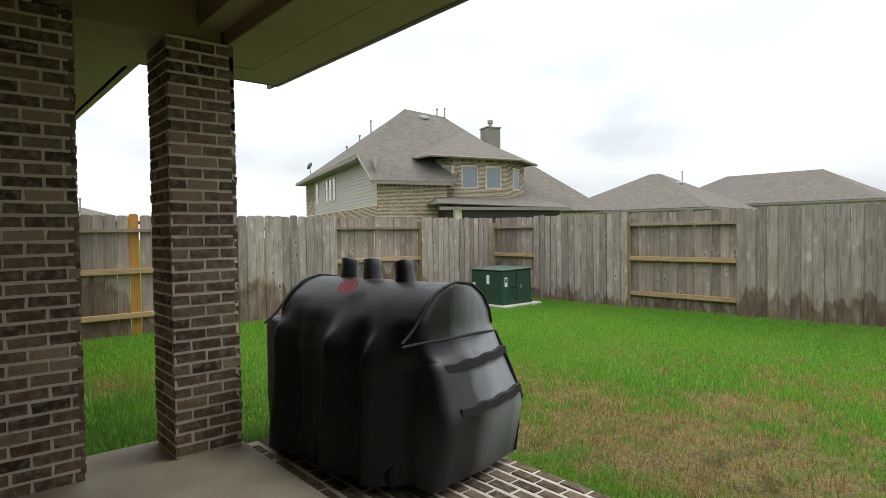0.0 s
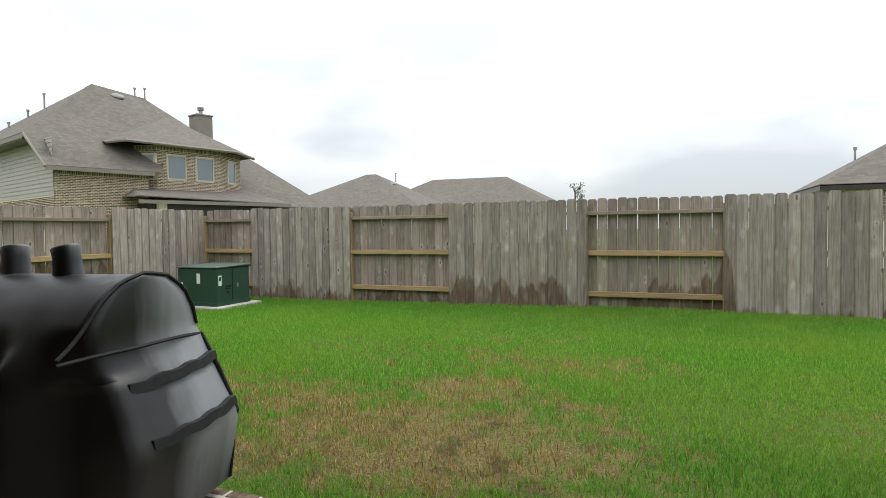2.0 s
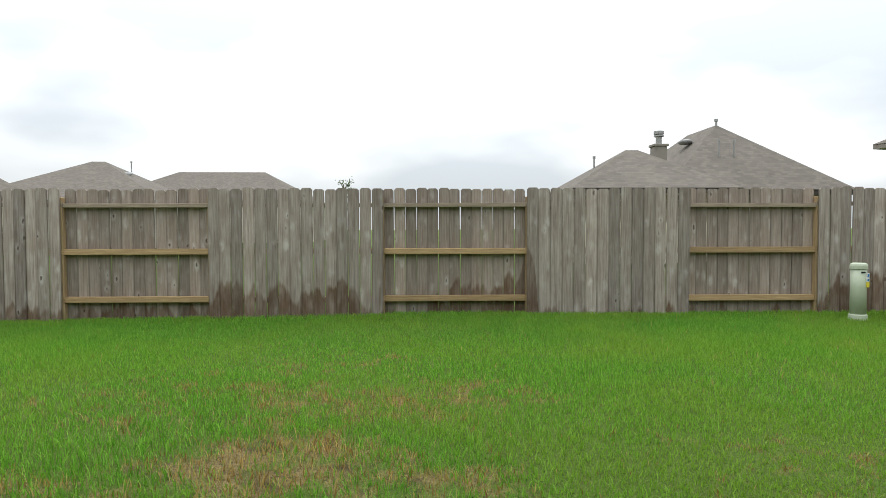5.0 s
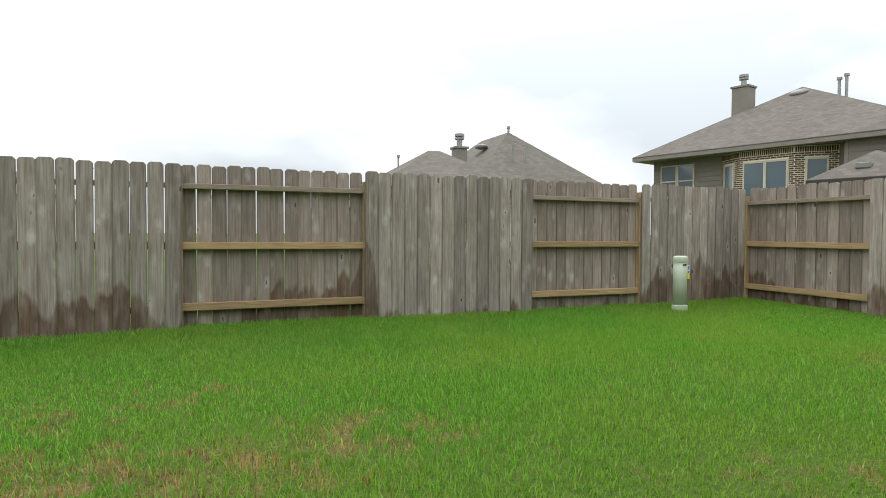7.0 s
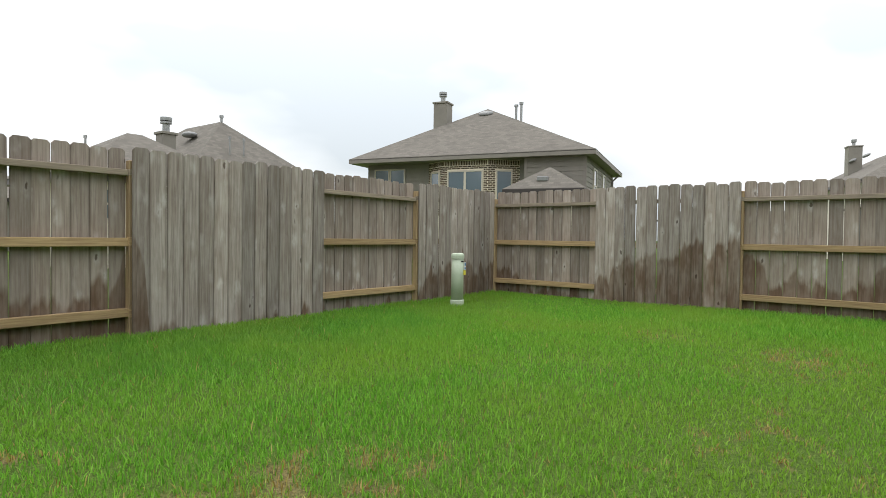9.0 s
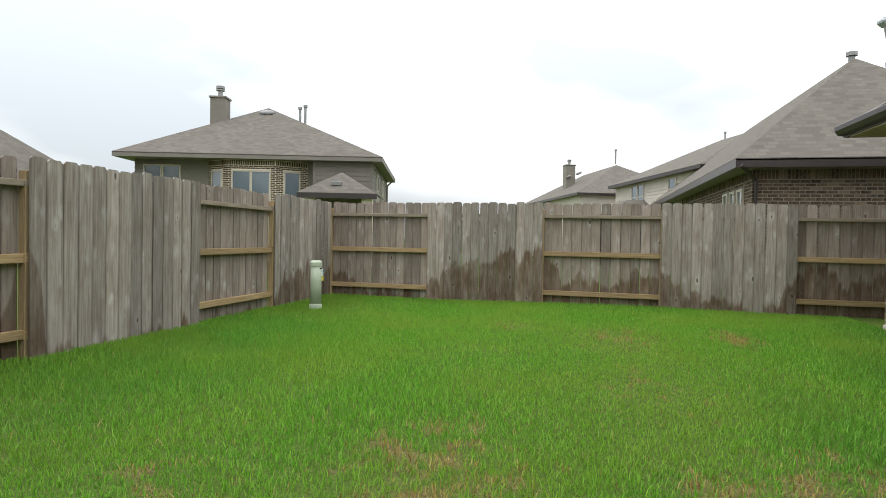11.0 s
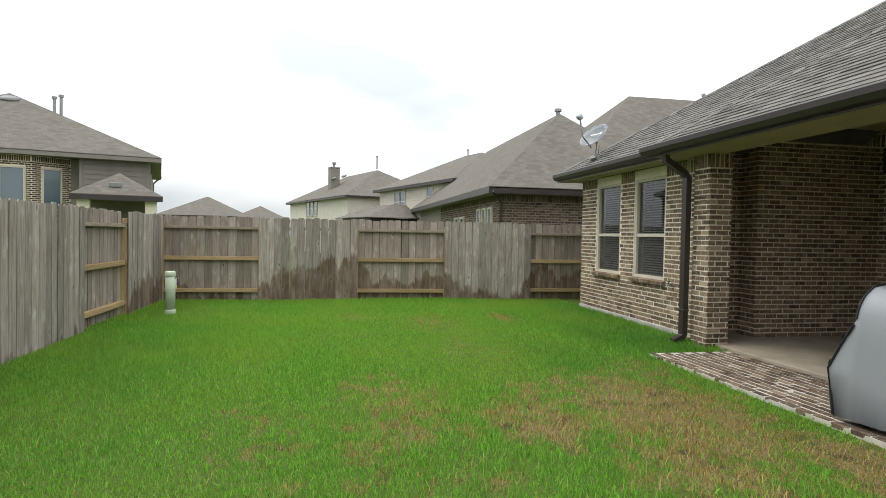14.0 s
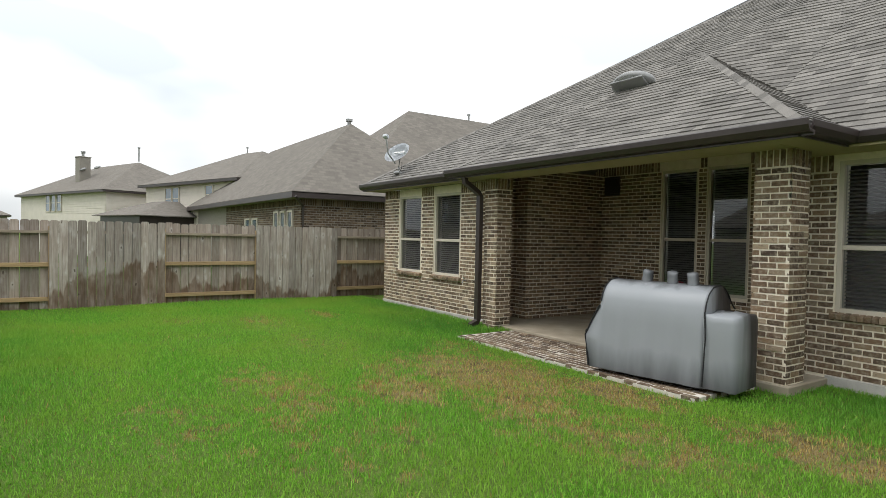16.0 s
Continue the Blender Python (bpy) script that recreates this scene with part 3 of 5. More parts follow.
def brick_face(parent, m, length, z0, z1, holes=(), soldier=True, rows_mat=None, single=lambda x, z: True, seed=0, cap=300, offset=0.0):
    """Running-bond bricks on a wall's face: local x along it, local -y outwards. Bricks past the cap are joined into one part."""
    rng = random.Random(seed)
    rest = bmesh.new()
    made = 0
    top = z1 - (0.21 if soldier else 0)
    rows = int((top - z0) / COURSE)
    course = (top - z0) / rows
    jobs = []
    for r in range(rows):
        z = z0 + r * course
        x = offset if r % 2 == 0 else offset - (BL + JOINT) / 2
        while x < length - 0.02:
            a, b = max(0.0, x), min(length, x + BL)
            cuts = [(a, b)]
            for hx0, hz0, hx1, hz1 in holes:
                if z + BH > hz0 and z < hz1:
                    cuts = [q for s, e in cuts for q in ((s, min(e, hx0 - JOINT)), (max(s, hx1 + JOINT), e)) if q[1] - q[0] > 0.03]
            jobs += [(s, e, z) for s, e in cuts if e - s > 0.03]
            x += BL + JOINT
    for s, e, z in jobs:
        loc = m @ Matrix.Translation((s, -0.006 + rng.uniform(-.002, .002), z + rng.uniform(-.0015, .0015)))
        if made < cap and single(s, z):
            whole = e - s > 0.18
            me = rng.choice(BRICK_LONG if whole else BRICK_HALF)
            ob = share("brick", me, parent, loc)
            ob.scale = ((e - s) / (BL if whole else (BL - JOINT) / 2), 1, 1)
            made += 1
        else:
            box(rest, (0, 0, 0), (e - s, 0.03, BH), 0, loc)
    if soldier:
        x = 0.0
        while x + BH <= length + 0.005:
            if not any(x + BH > h[0] and x < h[2] and z1 - 0.2 < h[3] for h in holes):
                loc = m @ Matrix.Translation((x, -0.006 + rng.uniform(-.002, .002), z1 - 0.203))
                if made < cap and single(x, z1):
                    share("brick", rng.choice(BRICK_TALL), parent, loc)
                    made += 1
                else:
                    box(rest, (0, 0, 0), (BH, 0.03, 0.2), 0, loc)
            x += BH + JOINT
    if rest.verts:
        tagged(part("bricks", rest, rows_mat or BRICKS, parent), kind="stuff")
    else:
        rest.free()


def wall_body(name, specs, label, material=MORTAR):
    """The mortar-coloured core of a wall from boxes, holes left between them."""
    ob = new(name, mesh_of(boxes(*specs), name, material))
    return tagged(ob, label, "wall", kind="structure")


def sheet(x0, x1, z0, z1, y):
    """One glass sheet facing local -y."""
    bm = bmesh.new()
    bm.faces.new([bm.verts.new(p) for p in ((x0, y, z0), (x1, y, z0), (x1, y, z1), (x0, y, z1))])
    return bm


def window_unit(m, w, h, label, open_blind=True):
    """A single-hung window with frame, two sashes' panes, meeting rail and blinds; local -y faces out, its foot at z 0."""
    win = thing("window", m, label, "window", "house windows")
    fr = 0.055
    bm = bmesh.new()
    for a, b in (((0, -.03, 0), (fr, .07, h)), ((w - fr, -.03, 0), (w, .07, h)), ((fr, -.03, 0), (w - fr, .07, fr)), ((fr, -.03, h - fr), (w - fr, .07, h))):
        box(bm, a, b, .004)
    part("frame", bm, VINYL, win, "almond vinyl frame")
    mid = h * 0.43
    part("meeting_rail", boxes(((fr, -.02, mid - .03), (w - fr, .05, mid + .03)), bevel=.004), VINYL, win)
    pane = part("pane", sheet(fr, w - fr, mid + .03, h - fr, .03), GLASS_CLEAR, win)
    pane2 = part("pane", sheet(fr, w - fr, fr, mid - .03, .022), GLASS_SCREEN, win)
    for p in (pane, pane2):
        p.visible_shadow = False
    slat = mesh_of(boxes(((0, -.017, 0), (w - 2 * fr - .02, .017, .003))), "slat", BLIND)
    k = int((h - 2 * fr) / 0.046)
    for i in range(k):
        share("slat", slat, win, pose(fr + .01, .066, fr + .02 + i * .046, 36 if open_blind else 66))
    # near-black panel: the unlit room's shade is put into its colour
    part("room_back", boxes(((fr, .13, fr), (w - fr, .135, h - fr))), DARK, win, "near-black panel painting in the unlit room")
    return win


def clear_glass(name, rough, tint, fac):
    n = Nodes(name)
    n.b.inputs["Base Color"].default_value = (*tint, 1)
    n.b.inputs["Roughness"].default_value = 1.0
    n.b.inputs["Specular IOR Level"].default_value = 0.0
    tr = n.add("ShaderNodeBsdfTransparent", Color=(0.75, 0.78, 0.78, 1))
    mx = n.add("ShaderNodeMixShader", Fac=fac)
    n.t.links.new(tr.outputs[0], mx.inputs[1]), n.t.links.new(n.b.outputs[0], mx.inputs[2])
    gl = n.add("ShaderNodeBsdfGlossy", Roughness=rough)
    fr = n.add("ShaderNodeFresnel", IOR=1.75)
    m2 = n.add("ShaderNodeMixShader", Fac=fr.outputs[0])
    n.t.links.new(mx.outputs[0], m2.inputs[1]), n.t.links.new(gl.outputs[0], m2.inputs[2])
    n.t.links.new(m2.outputs[0], n.t.nodes["Material Output"].inputs[0])
    return n.m


GLASS_CLEAR = clear_glass("clear_window_glass", 0.0, (0.02, 0.02, 0.02), 0.12)
GLASS_SCREEN = clear_glass("screened_window_glass", 0.12, (0.05, 0.05, 0.052), 0.5)
# stands in for the shade inside the rooms
DARK = mottled("unlit_room_dark", (0.012, 0.012, 0.013), (0.02, 0.02, 0.021), 3)

SOF, EAVE, PITCH = 2.88, 3.05, 0.65
NX0, NX1, NY = 3.10, 7.52, -9.40          # window wall
PX0, PX1, PY = 2.64, 3.02, -9.21          # pilaster by the downspout
COLX0, COLX1, COLY0, COLY1 = -2.60, -2.16, -9.84, -9.40
MX, MY = -2.20, -10.36                    # west room: its east face and its north face
BACK = -12.70
EX, EY = 3.12, -10.40                     # patio's east wall and its jog

W1, W2, WW, WZ0, WZ1 = 5.71, 4.11, 1.05, 0.88, 2.71
holes_n = [(NX1 - W1 - WW, WZ0, NX1 - W1, WZ1), (NX1 - W2 - WW, WZ0, NX1 - W2, WZ1)]


# window wall, looking north; local x runs west from its east corner
core = [((NX0, NY - .2, 0.02), (W2, NY, SOF)), ((W2, NY - .2, 0.02), (W2 + WW, NY, WZ0)), ((W2, NY - .2, WZ1), (W2 + WW, NY, SOF)), ((W2 + WW, NY - .2, 0.02), (W1, NY, SOF)),
        ((W1, NY - .2, 0.02), (W1 + WW, NY, WZ0)), ((W1, NY - .2, WZ1), (W1 + WW, NY, SOF)), ((W1 + WW, NY - .2, 0.02), (NX1, NY, SOF)), ((NX1 - .2, -18, 0.02), (NX1, NY - .2, SOF))]
wall_n = wall_body("wall_north", core, "brown tumbled brick house wall with two windows")
brick_face(wall_n, pose(NX1, NY, 0, 0, 0, 180), NX1 - NX0, 0.10, SOF, holes_n, seed=1)
brick_face(wall_n, pose(NX1, -18, 0, 0, 0, 90), 18 + NY, 0.10, SOF, seed=2, cap=0)
tagged(new("foundation", mesh_of(boxes(((NX0 - .3, NY - .25, -.1), (NX1 + .02, NY + .025, .095)), bevel=.01), "foundation", FOUND)), "rough grey concrete foundation edge under the brick", "foundation", kind="structure")
for wx in (W1, W2):
    window_unit(pose(wx + WW, NY - .045, WZ0, 0, 0, 180), WW, WZ1 - WZ0, "tall almond-framed window with half-open grey blinds")
    sill = thing("window_sill", pose(wx - .06, NY + .03, WZ0 - .085), "sloping brick rowlock window sill", "sill")
    for i in range(15):
        b = boxes(((0, -.075, 0), (.070, .045, .07)), bevel=.005)
        part("brick", b, BRICK, sill, at=pose(i * .077, 0, .01, -10))

# pilaster and column
def brick_pier(name, x0, x1, y0, y1, label, seed):
    pier = thing(name, pose(x0, y0, 0.0), label, "column")
    w, d = x1 - x0, y1 - y0
    part("core", boxes(((0, 0, -.05), (w, d, SOF))), MORTAR, pier, "buff mortar core")
    for k, (mm, ln) in enumerate(((pose(0, 0, 0), w), (pose(w, 0, 0, 0, 0, 90), d), (pose(w, d, 0, 0, 0, 180), w), (pose(0, d, 0, 0, 0, 270), d))):
        brick_face(pier, mm, ln, 0.0, SOF, (), k > 1 or name != "brick_column", seed=seed + k, cap=74, offset=-0.09 if k % 2 else 0.0)
    return pier


brick_pier("brick_column", COLX0, COLX1, COLY0, COLY1, "square brown brick porch column with pale mortar", 11)
brick_pier("brick_pilaster", PX0, PX1, PY - .36, PY, "brown brick corner pier beside the brown downspout", 21)

# recess behind the pier, the patio's east wall, back wall and west room
HI = 3.40
wall_e = wall_body("wall_patio_east", [((EX, BACK, 0.0), (EX + .2, EY, HI)), ((EX + .2, EY - .2, 0.0), (EX + .7, EY, HI)), ((EX + .4, EY, 0), (EX + .7, NY - .2, HI))], "shaded brown brick wall of the covered patio")
brick_face(wall_e, pose(EX, EY, 0.06, 0, 0, -90), EY - BACK, 0.0, HI - .06, seed=31)
brick_face(wall_e, pose(EX + .4, EY, 0.06, 0, 0, 180), .4, 0.0, HI - .06, seed=32, cap=90)
brick_face(wall_e, pose(EX + .4, NY - .2, 0.06, 0, 0, -90), -EY + NY - .2, 0.0, HI - .06, seed=33, cap=0)
PW = [(0.735, 1.56), (-0.30, 0.535)]
PZ0, PZ1 = 0.72, 3.20
core = [((1.56, BACK - .2, 0), (EX + .2, BACK, HI)), ((.535, BACK - .2, 0), (.735, BACK, HI)), ((MX - .2, BACK - .2, 0), (-.30, BACK, HI))]
for a, b in PW:
    core += [((a, BACK - .2, 0), (b, BACK, PZ0)), ((a, BACK - .2, PZ1), (b, BACK, HI))]
wall_b = wall_body("wall_patio_back", core, "shaded brown brick back wall of the covered patio")
brick_face(wall_b, pose(EX, BACK, 0.06, 0, 0, 180), EX - MX, 0.0, HI - .06, [(EX - b, PZ0 - .06, EX - a, PZ1 - .06) for a, b in PW], seed=41)
for a, b in PW:
    window_unit(pose(b, BACK - .05, PZ0, 0, 0, 180), b - a, PZ1 - PZ0, "tall tan-framed patio window with dark screened glass", False)
RW0, RW1 = -4.45, -2.70
core = [((-12, MY - .2, 0.02), (RW0, MY, SOF)), ((RW1, MY - .2, 0.02), (MX, MY, SOF)), ((RW0, MY - .2, .02), (RW1, MY, .90)), ((RW0, MY - .2, 2.80), (RW1, MY, SOF)), ((MX - .2, BACK, 0), (MX, MY - .2, HI))]
wall_w = wall_body("wall_west_room", core, "brown brick house wall with a wide window")
brick_face(wall_w, pose(MX, MY, 0, 0, 0, 180), MX + 12, 0.10, SOF, [(MX - RW1, .90, MX - RW0, 2.80)], seed=51, single=lambda x, z: x < 2.4)
brick_face(wall_w, pose(MX, BACK, 0.06, 0, 0, 90), MY - BACK, 0.0, SOF + .36, seed=52)
tagged(new("foundation", mesh_of(boxes(((-12, MY - .25, -.1), (MX - .42, MY + .025, .095)), bevel=.01), "foundation", FOUND)), "rough grey concrete foundation edge by the lawn", "foundation", kind="structure")
window_unit(pose(RW1, MY - .045, .90, 0, 0, 180), .86, 1.90, "tall almond-framed window reflecting the sky")
window_unit(pose(RW1 - .88, MY - .045, .90, 0, 0, 180), .86, 1.90, "tall almond-framed window reflecting the sky")
sill = thing("window_sill", pose(RW0 - .06, MY + .03, .815), "sloping brick rowlock window sill", "sill")
for i in range(24):
    part("brick", boxes(((0, -.075, 0), (.070, .045, .07)), bevel=.005), BRICK, sill, at=pose(i * .077, 0, .01, -10))
vent = thing("wall_vent", pose(2.62, BACK + .02, 2.75), "dark square louvred wall vent under the patio roof", "vent")
part("frame", boxes(((0, 0, 0), (.42, .03, .04)), ((0, 0, .38), (.42, .03, .42)), ((0, 0, .04), (.04, .03, .38)), ((.38, 0, .04), (.42, .03, .38))), GUTTER, vent)
for i in range(8):
    part("slat", boxes(((.04, .0, 0), (.38, .004, .045))), GUTTER, vent, at=pose(0, .012, .045 + i * .042, -35))

# patio slab, step and apron
tagged(new("floor", mesh_of(boxes(((-2.66, BACK, -.1), (EX + .6, -9.36, .06)), bevel=.012), "floor", CONCRETE)), "stained tan concrete patio slab", "floor", kind="structure")
apron = thing("paver_apron", pose(-2.28, -8.08, -0.025), "tumbled brick paver apron with pale sandy joints", "pavement", kind="structure")
part("bed", boxes(((.005, -1.262, -.08), (4.59, -.026, .0365)), bevel=.006), SAND, apron, "pale sandy joint bed")
paver = [mesh_of(boxes(((0, 0, 0), (.186, .078, .05)), bevel=.006), "paver", PAVER) for _ in range(1)]
prng = random.Random(5)
for j in range(12):
    for i in range(23):
        xx = i * .2 + (.1 if j % 2 else 0)
        if xx + .195 < 4.62:
            share("paver", paver[0], apron, pose(xx, -.105 * (j + 1), -.008 + prng.uniform(-.004, .004), prng.uniform(-.8, .8), prng.uniform(-.8, .8), prng.uniform(-1.2, 1.2)))

# ceiling and soffits
tagged(new("ceiling", mesh_of(boxes(((MX - .05, BACK - .2, HI), (EX + .7, -9.60, HI + .05))), "ceiling", SOFFIT)), "olive-tan painted patio ceiling", "ceiling", kind="structure")
for strip in (((-2.98, -9.05, SOF), (3.35, -8.70, SOF + .03)), ((-2.98, -9.80, SOF), (-2.64, -9.05, SOF + .03)), ((2.9, -9.32, SOF), (3.35, -9.05, SOF + .03)), ((3.35, -9.33, SOF), (7.85, -9.0, SOF + .03)), ((7.36, -18, SOF), (7.85, -9.33, SOF + .03)),
           ((-12.5, MY, SOF), (-2.64, -9.80, SOF + .03))):
    tagged(new("soffit", mesh_of(boxes(strip), "soffit", SOFFIT)), "olive-tan painted soffit under the eaves", "soffit", kind="structure")
beam = boxes(((-2.62, -9.44, SOF), (2.9, -9.05, 3.20)), ((-2.64, MY, SOF), (-2.2, -9.46, 3.18)), ((-2.2, -9.62, SOF + .10), (3.1, -9.44, HI)), bevel=.006)
tagged(new("beam", mesh_of(beam, "beam", SOFFIT)), "olive-tan boxed porch beam on the brick columns", "beam", kind="structure")

# roof planes
XE, YE = 7.90, -8.93        # main eave corner
SX0, SX1, SY = -3.02, 3.42, -8.68   # porch roof eaves
XW, YW = -12.5, -9.85       # west eave


def main_z(y):
    return EAVE + PITCH * (YE - y)


RIDGE_Y = YE - 7.6
RZ = main_z(RIDGE_Y)
mid_x, half = (SX0 + SX1) / 2, (SX1 - SX0) / 2
apex_y = SY - half
apex_z = EAVE + PITCH * half


def plane_point(x, y):
    return (x, y, main_z(y))


def shingled(name, corners, parent, thick=0.03):
    """A roof plane: a thin deck and rows of overlapping shingle tabs, clipped to a convex outline."""
    cs = [Vector(c) for c in corners]
    nrm = (cs[1] - cs[0]).cross(cs[2] - cs[1]).normalized()
    if nrm.z < 0:
        cs.reverse()
        nrm = -nrm
    along = Vector((-nrm.y, nrm.x, 0)).normalized()
    up = nrm.cross(along).normalized()
    if up.z < 0:
        up, along = -up, -along
    o = cs[0]
    flat = [((c - o).dot(along), (c - o).dot(up)) for c in cs]
    vmin, vmax = min(f[1] for f in flat), max(f[1] for f in flat)
    bm = bmesh.new()
    rng = random.Random(len(name) + int(vmax * 100))
    verts, faces = [], []
    step = 0.142
    v = vmin

    def span(vv):
        vv = min(max(vv, vmin + 1e-4), vmax - 1e-4)
        hits = [u0 + (u1 - u0) * (vv - v0) / (v1 - v0) for (u0, v0), (u1, v1) in zip(flat, flat[1:] + flat[:1]) if (v0 - vv) * (v1 - vv) < 0]
        return (min(hits), max(hits)) if len(hits) >= 2 else (0.0, 0.0)

    while v < vmax - 0.01:
        v1 = min(v + step + .012, vmax)
        (la, lb), (ha, hb) = span(v), span(v1)
        u, end = min(la, ha) - rng.uniform(0, .25), max(lb, hb)
        while u < end:
            w = rng.uniform(.12, .34)
            a0, b0 = min(max(u, la), lb), min(max(u + w, la), lb)
            a1, b1 = min(max(u, ha), hb), min(max(u + w, ha), hb)
            if b0 - a0 > .005 or b1 - a1 > .005:
                t0 = 0.015 + rng.choice((0, 0, 0.005))
                k = len(verts)
                for uu, vv, n in ((a0, v, t0), (b0, v, t0), (b1, v1, .003), (a1, v1, .003), (a0, v, -.004), (b0, v, -.004)):
                    verts.append(o + along * uu + up * vv + nrm * n)
                faces += [(k, k + 1, k + 2, k + 3), (k + 4, k + 5, k + 1, k)]
            u += w
        v += step
    me = bpy.data.meshes.new(name)
    me.from_pydata([tuple(p) for p in verts], [], faces)
    me.materials.append(SHINGLE)
    ob = new("shingles", me)
    ob.parent = parent
    ob["kind"] = "stuff"
    deck = slab_faces([[tuple(c - nrm * .004) for c in cs]], thick)
    part("deck", deck, DECK, parent)


roof = thing("roof", pose(0, 0, 0), "weathered grey-brown asphalt shingle hip roof", "roof", kind="structure")
hip = (XE - 7.6, RIDGE_Y, RZ)
T0, T1 = 1.0, -1.6     # where the main slope passes over into the slightly steeper west slope


def west_z(y):
    return EAVE + (RZ - EAVE) * (YW - y) / (YW - RIDGE_Y)


shingled("n1", [plane_point(XE, YE), hip, plane_point(T0, RIDGE_Y), plane_point(T0, YE - 1.0), plane_point(SX1 + .02, YE)], roof)
shingled("n2", [(T1, RIDGE_Y, RZ), (XW, RIDGE_Y, RZ), (XW, YW, EAVE), (SX0 - .02, YW, EAVE), (T1, YW - .6, west_z(YW - .6))], roof)
shingled("n3", [plane_point(T0, RIDGE_Y), (T1, RIDGE_Y, RZ), plane_point(T0, YE - 1.0)], roof)
shingled("n4", [(T1, RIDGE_Y, RZ), (T1, YW - .6, west_z(YW - .6)), plane_point(T0, YE - 1.0)], roof)
shingled("e1", [(XE, YE, EAVE), hip, (XE - 7.6, YE - 20, RZ), (XE, YE - 20, EAVE)], roof)
vy = apex_y - .45
L, R, A = (SX1, SY, EAVE), (SX0, SY, EAVE), (mid_x, apex_y, apex_z)
shingled("porch_n", [L, A, R], roof)
shingled("porch_w", [R, A, (mid_x, vy, apex_z), (SX0, vy, EAVE)], roof)
shingled("porch_e", [L, A, (mid_x, vy, apex_z), (SX1, vy, EAVE)], roof)


def cap_line(name, a, b, parent, w=.115):
    """Ridge or hip caps: short bent shingles lapped along a line."""
    a, b = Vector(a), Vector(b)
    d = b - a
    k = max(2, int(d.length / .16))
    side = Vector((d.y, -d.x, 0)).normalized()
    bm = bmesh.new()
    for i in range(k):
        p, q = a + d * (i / k), a + d * ((i + 1.02) / k)
        vs = [bm.verts.new(c) for c in (p + side * w + Vector((0, 0, -w * .42)), p + Vector((0, 0, .016)), p - side * w + Vector((0, 0, -w * .42)), q - side * w + Vector((0, 0, -w * .42 - .002)), q + Vector((0, 0, .015)), q + side * w + Vector((0, 0, -w * .42 - .002)))]
        bm.faces.new((vs[0], vs[1], vs[4], vs[5])), bm.faces.new((vs[1], vs[2], vs[3], vs[4]))
    part(name, bm, SHINGLE, parent)["kind"] = "stuff"


cap_line("hip_caps", (XE, YE, EAVE + .02), hip, roof)
cap_line("hip_caps", (SX0, SY, EAVE + .02), (mid_x, apex_y, apex_z + .01), roof, .09)
cap_line("hip_caps", (SX1, SY, EAVE + .02), (mid_x, apex_y, apex_z + .01), roof, .09)
cap_line("ridge_caps", hip, (XW, RIDGE_Y, RZ), roof)


def gutter(name, a, b, label):
    """A gutter with a rounded lip along an eave and the fascia behind it, closed at its ends."""
    a, b = Vector(a), Vector(b)
    d = (b - a).normalized()
    out = Vector((d.y, -d.x, 0))
    prof = ((0, -.15), (.085, -.135), (.125, -.075), (.13, -.01), (.118, .004), (.108, -.006), (.105, -.05), (.075, -.11), (0, -.12), (-.03, -.12), (-.03, -.17), (0, -.17))
    bm = bmesh.new()
    rows = [[bm.verts.new(p + out * u + Vector((0, 0, w))) for u, w in prof] for p in (a, b)]
    k = len(prof)
    for i in range(k):
        j = (i + 1) % k
        bm.faces.new((rows[0][i], rows[0][j], rows[1][j], rows[1][i]))
    bm.faces.new(rows[0][::-1]), bm.faces.new(rows[1])
    bmesh.ops.recalc_face_normals(bm, faces=bm.faces)
    return tagged(new(name, mesh_of(bm, name, GUTTER)), label, "gutter", kind="structure")


gutter("gutter", (XE, YE, EAVE), (SX1 - .1, YE, EAVE), "dark brown metal rain gutter along the eave")
gutter("gutter", (SX1 + .12, SY, EAVE), (SX0 - .125, SY, EAVE), "dark brown metal rain gutter along the porch eave")
gutter("gutter", (SX0, SY, EAVE), (SX0, YW, EAVE), "dark brown metal gutter return at the porch corner")
gutter("gutter", (SX0 - .1, YW, EAVE), (XW, YW, EAVE), "dark brown metal rain gutter along the eave")
gutter("gutter", (SX1, YE - .3, EAVE), (SX1, SY, EAVE), "dark brown metal gutter return at the porch corner")
gutter("gutter", (XE, YE - 16, EAVE), (XE, YE, EAVE), "dark brown metal rain gutter along the side eave")

spout = thing("downspout", pose(PX1 + .03, PY + .115, 0), "dark brown metal downspout with elbows on the brick pier", "downspout")
part("pipe", rect_tube(bmesh.new(), [(0, .38, 2.92), (0, .36, 2.80), (0, .06, 2.62), (0, 0, 2.55), (0, 0, .14), (0, .03, .09), (0, .17, .03)], .115, .085), GUTTER, spout)
for zz in (.5, 1.75):
    part("strap", boxes(((-.075, -.05, zz), (.075, .05, zz + .03)), bevel=.004), GUTTER, spout)
tap = thing("hose_bib", pose(W2 - .26, NY + .02, .84), "small brass hose tap on the brick wall", "tap")
bm = bmesh.new(); tube(bm, [(0, 0, 0), (0, .07, 0), (0, .09, -.05)], .014, 8)
part("spout", bm, STEEL, tap)
bm = bmesh.new(); tube(bm, [(0, .05, .0), (0, .05, .05)], .008, 6); tube(bm, [(-.03, .05, .05), (.03, .05, .05)], .012, 6)
part("handle", bm, GREEN_BOX, tap)


